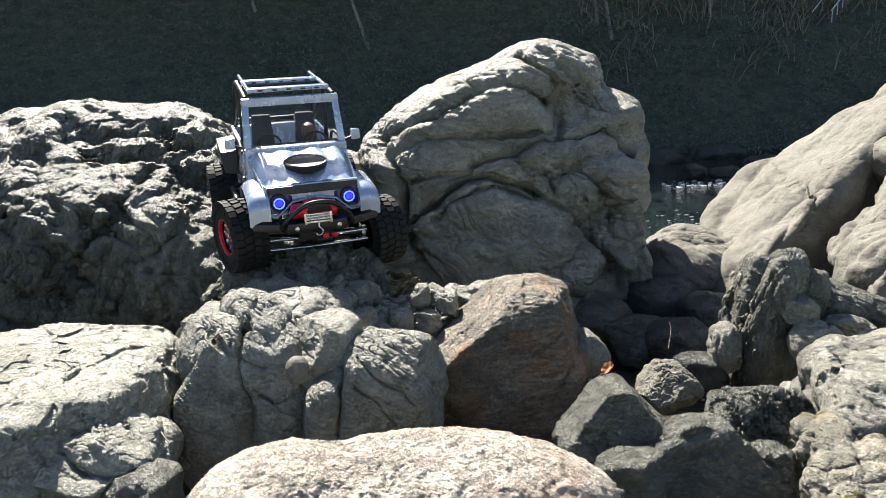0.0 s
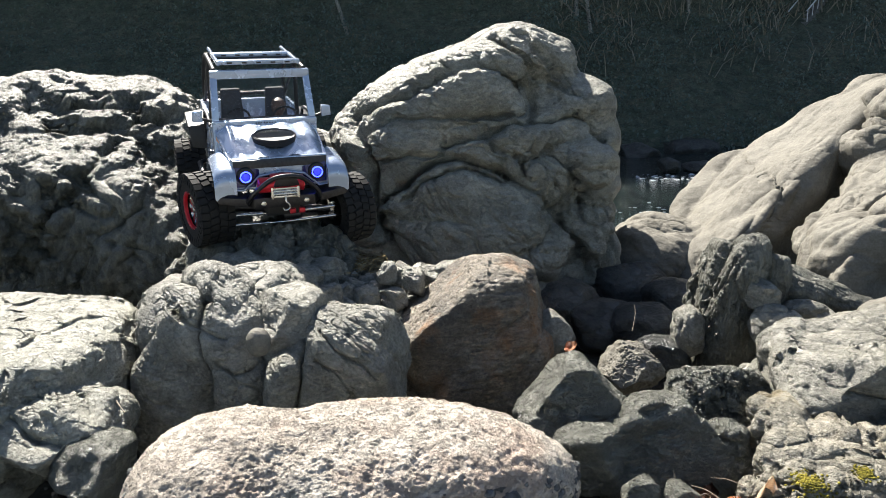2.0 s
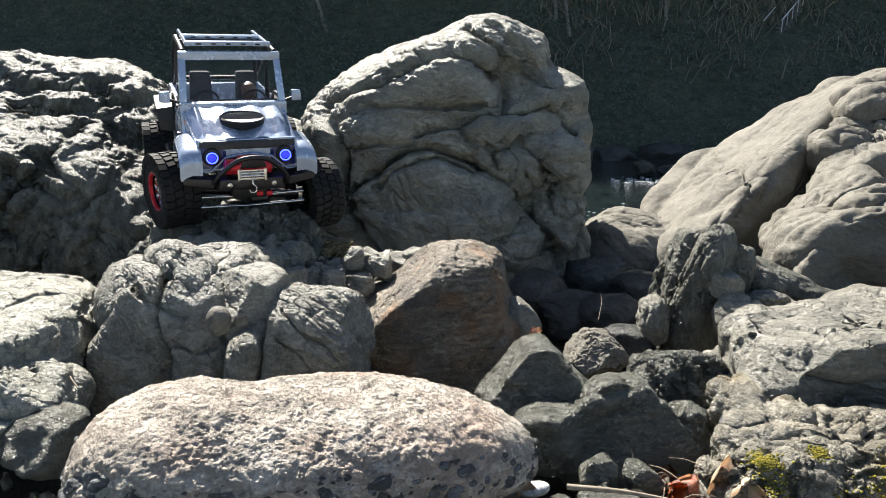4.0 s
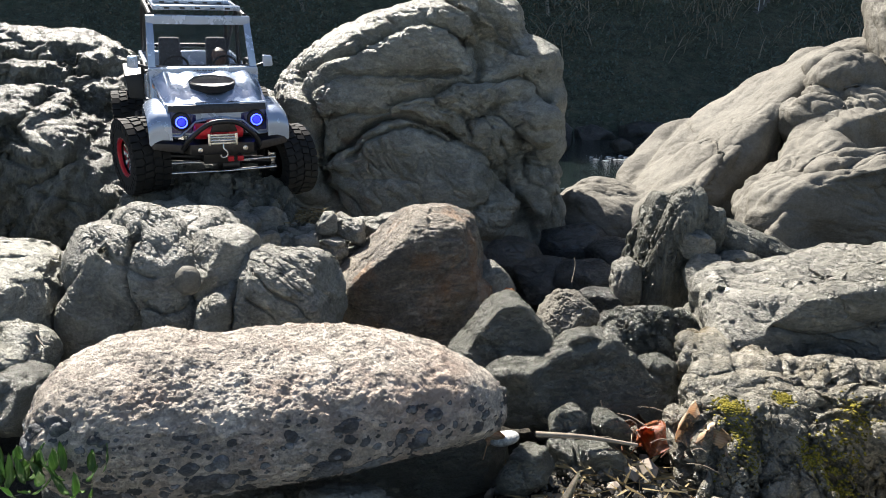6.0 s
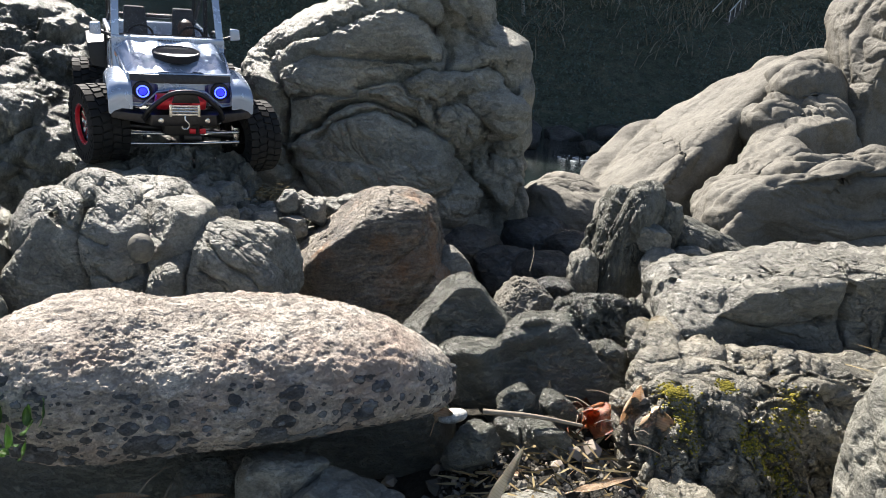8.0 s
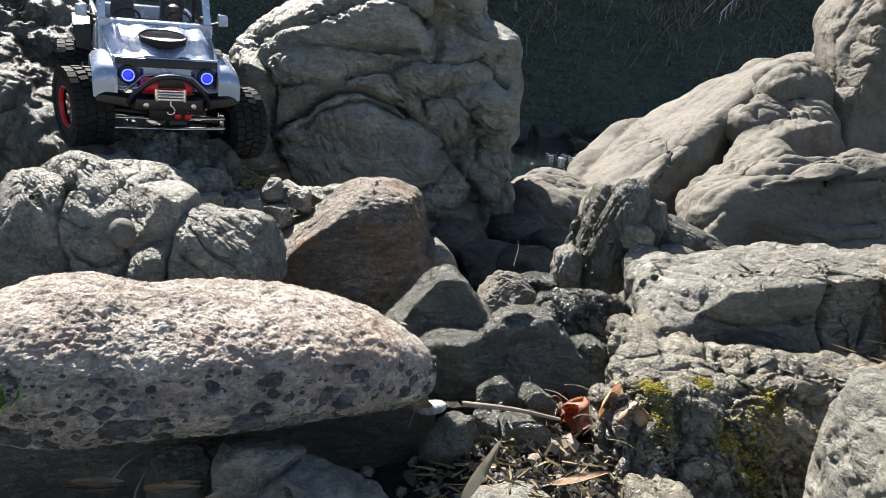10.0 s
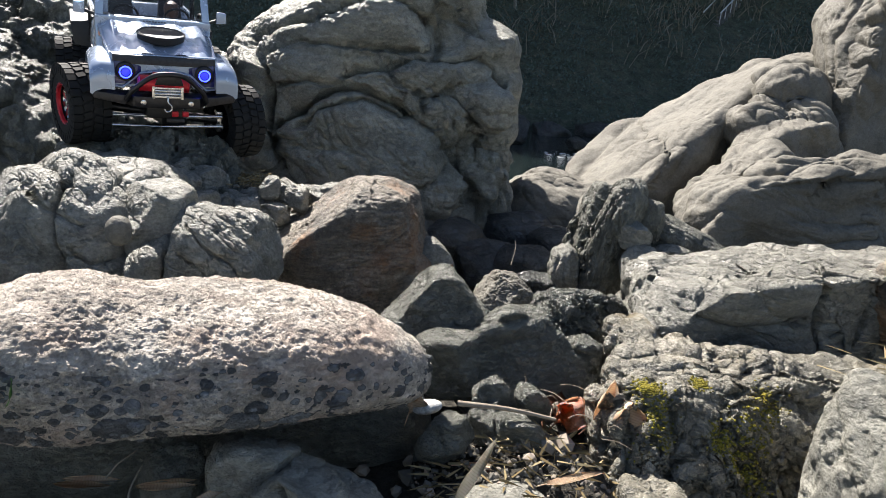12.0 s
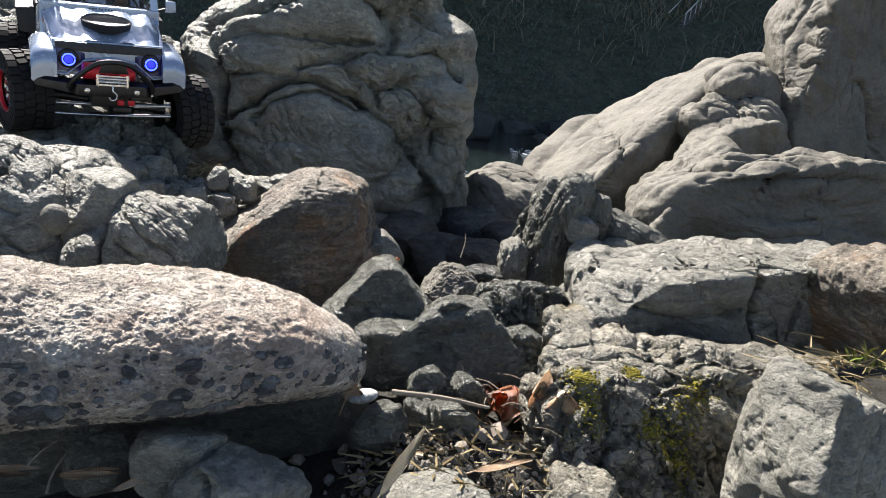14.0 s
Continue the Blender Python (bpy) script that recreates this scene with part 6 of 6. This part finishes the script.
def scatter(name, label, boxes, mat, kind_res=1):
    """Loose chips: squashed, jittered stones joined as one stuff mesh. boxes: x0, x1, y0, y1, z, number, smallest, largest."""
    u, f = sphere(kind_res)
    vs, fs, base = [], [], 0
    for x0, x1, y0, y1, z, number, small, large in boxes:
        for _ in range(number):
            s = small + (large - small) * rng.uniform() ** 2.5
            sh = u * rng.uniform(0.5, 1.0, 3) + 0.18 * _grad[rng.randint(0, 256, len(u))]
            sh = sh @ turn(*rng.uniform(0, 360, 3)).T * s
            x, y = rng.uniform(x0, x1), rng.uniform(y0, y1)
            zz = float(ground_height(np.array([x]), np.array([y]))[0]) if z is None else z + rng.uniform(-0.006, 0.006)
            vs.append(sh + (x, y, zz + 0.3 * s))
            fs.append(f + base)
            base += len(u)
    ob = new(name, mesh_of(name, np.concatenate(vs), np.concatenate(fs), mat, False))
    return tagged(ob, label, "gravel", kind="stuff")


scatter("gravel", "loose grey gravel and chips between the rocks", [
    (-0.9, 0.9, 0.45, 2.2, None, 1500, 0.005, 0.022), (0.22, 0.55, 0.66, 0.95, None, 1400, 0.002, 0.008)], CHIPS)
for k in range(34):
    x, y = random.uniform(-1.35, -0.55), random.uniform(1.62, 1.95)
    s = random.uniform(0.012, 0.04)
    rock("pebble", "dull river pebble lying in the shade", random.choice([GREY, DARK, TAN]), [((x, y, ground_height(np.array([x]), np.array([y]))[0] + 0.04 + s * 0.4), (s, s * 0.8, s * 0.55), (0, 0, random.uniform(0, 180)))],
         res=3, seed=400 + k, crease=0, group="pebbles in the shade")

# yellow moss on the grooved rock


def moss_on(ob, number, spots, size):
    """Moss cushions where the rock faces up, near the given spots."""
    vs, fs, base = [], [], 0
    u, f = sphere(1)
    for (sx, sy), rad in spots:
        for _ in range(number):
            x, y = rng.normal(sx, rad), rng.normal(sy, rad)
            hit, p, n, _i = ob.ray_cast(Vector((x, y, 2.0)) - ob.location, Vector((0, 0, -1)))
            if hit:
                s = size * rng.uniform(0.4, 1.2)
                vs.append(u * s * (1, 1, 0.7) + 0.3 * s * _grad[rng.randint(0, 256, len(u))] + np.array(p + ob.location))
                fs.append(f + base)
                base += len(u)
    m = new("moss", mesh_of("moss", np.concatenate(vs), np.concatenate(fs), MOSS, True))
    return tagged(m, "yellow-green moss cushions on the grooved rock", "moss", kind="stuff")


def xy(p):
    return (p[0], p[1])


moss_on(mossy, 260, [(xy((0.556, 0.85, 0.02)), 0.010), (xy((0.562, 0.835, 0.0)), 0.014), (xy((0.560, 0.805, -0.05)), 0.016), (xy((0.735, 0.83, 0.0)), 0.011), (xy((0.700, 0.80, -0.05)), 0.013),
                     (xy((0.695, 0.77, -0.10)), 0.013), (xy((0.64, 0.86, 0.02)), 0.006), (xy((0.680, 0.785, -0.05)), 0.010), (xy((0.655, 0.80, -0.05)), 0.008)], 0.0021)


def weed(label, at, number, size, mat, spread=0.03, category="plant"):
    w_ = new("weed")
    w_.location = at
    stems = None
    for k in range(number):
        a = 6.28 * k / number + random.uniform(-0.4, 0.4)
        bm = leaf_blade(size * random.uniform(0.6, 1.1), size * 0.28, random.uniform(0.4, 1.2), 0.3, 0.4, 0.8, 8, 4)
        m = Matrix.Translation((random.uniform(-spread, spread), random.uniform(-spread, spread), random.uniform(0, size * 0.5))) @ pose(0, 0, 0, 0, 0, math.degrees(a)) @ pose(0, 0, 0, 0, -random.uniform(10, 70), 0)
        part("leaf", moved(bm, m), mat, w_)
    return tagged(w_, label, category)


weed("low green weed with toothed leaves", (-0.279, 0.598, 0.068), 20, 0.035, GREEN, 0.03)
weed("low green weed with toothed leaves", (-0.230, 0.585, 0.069), 16, 0.03, GREEN, 0.035)
sv, sf = blades(np.array([(-0.273, 1.869, 0.107)]) + rng.normal(size=(40, 3)) * 0.012, 0.07, 0.003, 0.5, 0.4)
tagged(new("grass_tuft", mesh_of("grass_tuft", sv, sf, GRASS, False)), "small yellow-green grass tuft in a cleft", "grass", kind="stuff")
sv, sf = blades(np.array([(0.953, 0.783, 0.074)]) + rng.normal(size=(26, 3)) * (0.02, 0.02, 0.004), 0.035, 0.004, 0.6, 0.4)
tagged(new("grass_tuft", mesh_of("grass_tuft", sv, sf, GRASS, False)), "small green grass tuft on the rock shelf", "grass", kind="stuff")
sv, sf = blades(np.array([(0.896, 0.762, 0.078)]) + rng.normal(size=(60, 3)) * (0.05, 0.03, 0.004), 0.05, 0.0025, 7.0, 0.1)
tagged(new("straw", mesh_of("straw", sv, sf, STRAW, False)), "dry straw lying on the rock shelf", "straw", kind="stuff")

# straw and leaf bits on the lit litter patch
lp = np.stack([rng.uniform(0.24, 0.52, 260), rng.uniform(0.68, 0.90, 260)], 1)
lz = ground_height(lp[:, 0], lp[:, 1]) + 0.012
sv, sf = blades(np.stack([lp[:, 0], lp[:, 1], lz], 1), 0.035, 0.0035, 6.0, 0.05)
tagged(new("litter", mesh_of("litter", sv, sf, STRAW, False)), "pale straw and leaf bits scattered on gravel", "litter", kind="stuff")

# brown needles and leaf bits in the pocket behind the rubble
lp = np.array([(-0.135, 1.705, 0.082)]) + rng.normal(size=(240, 3)) * (0.035, 0.03, 0.004)
sv, sf = blades(lp, 0.022, 0.003, 6.0, 0.05)
tagged(new("litter", mesh_of("litter", sv, sf, STRAW, False)), "brown leaf litter lying in a rock pocket", "litter", kind="stuff")
for dx, dz, h in ((0.06, 0.05, 0.02), (0.09, 0.035, -0.01), (0.05, 0.075, 0.0), (0.11, 0.06, 0.01)):
    twig("thin bare twig rising from a cleft", [(-0.27, 1.865, 0.10), (-0.27 + dx * 0.5, 1.86 + h, 0.10 + dz * 0.7), (-0.27 + dx, 1.85 + h, 0.10 + dz)], 0.0013)
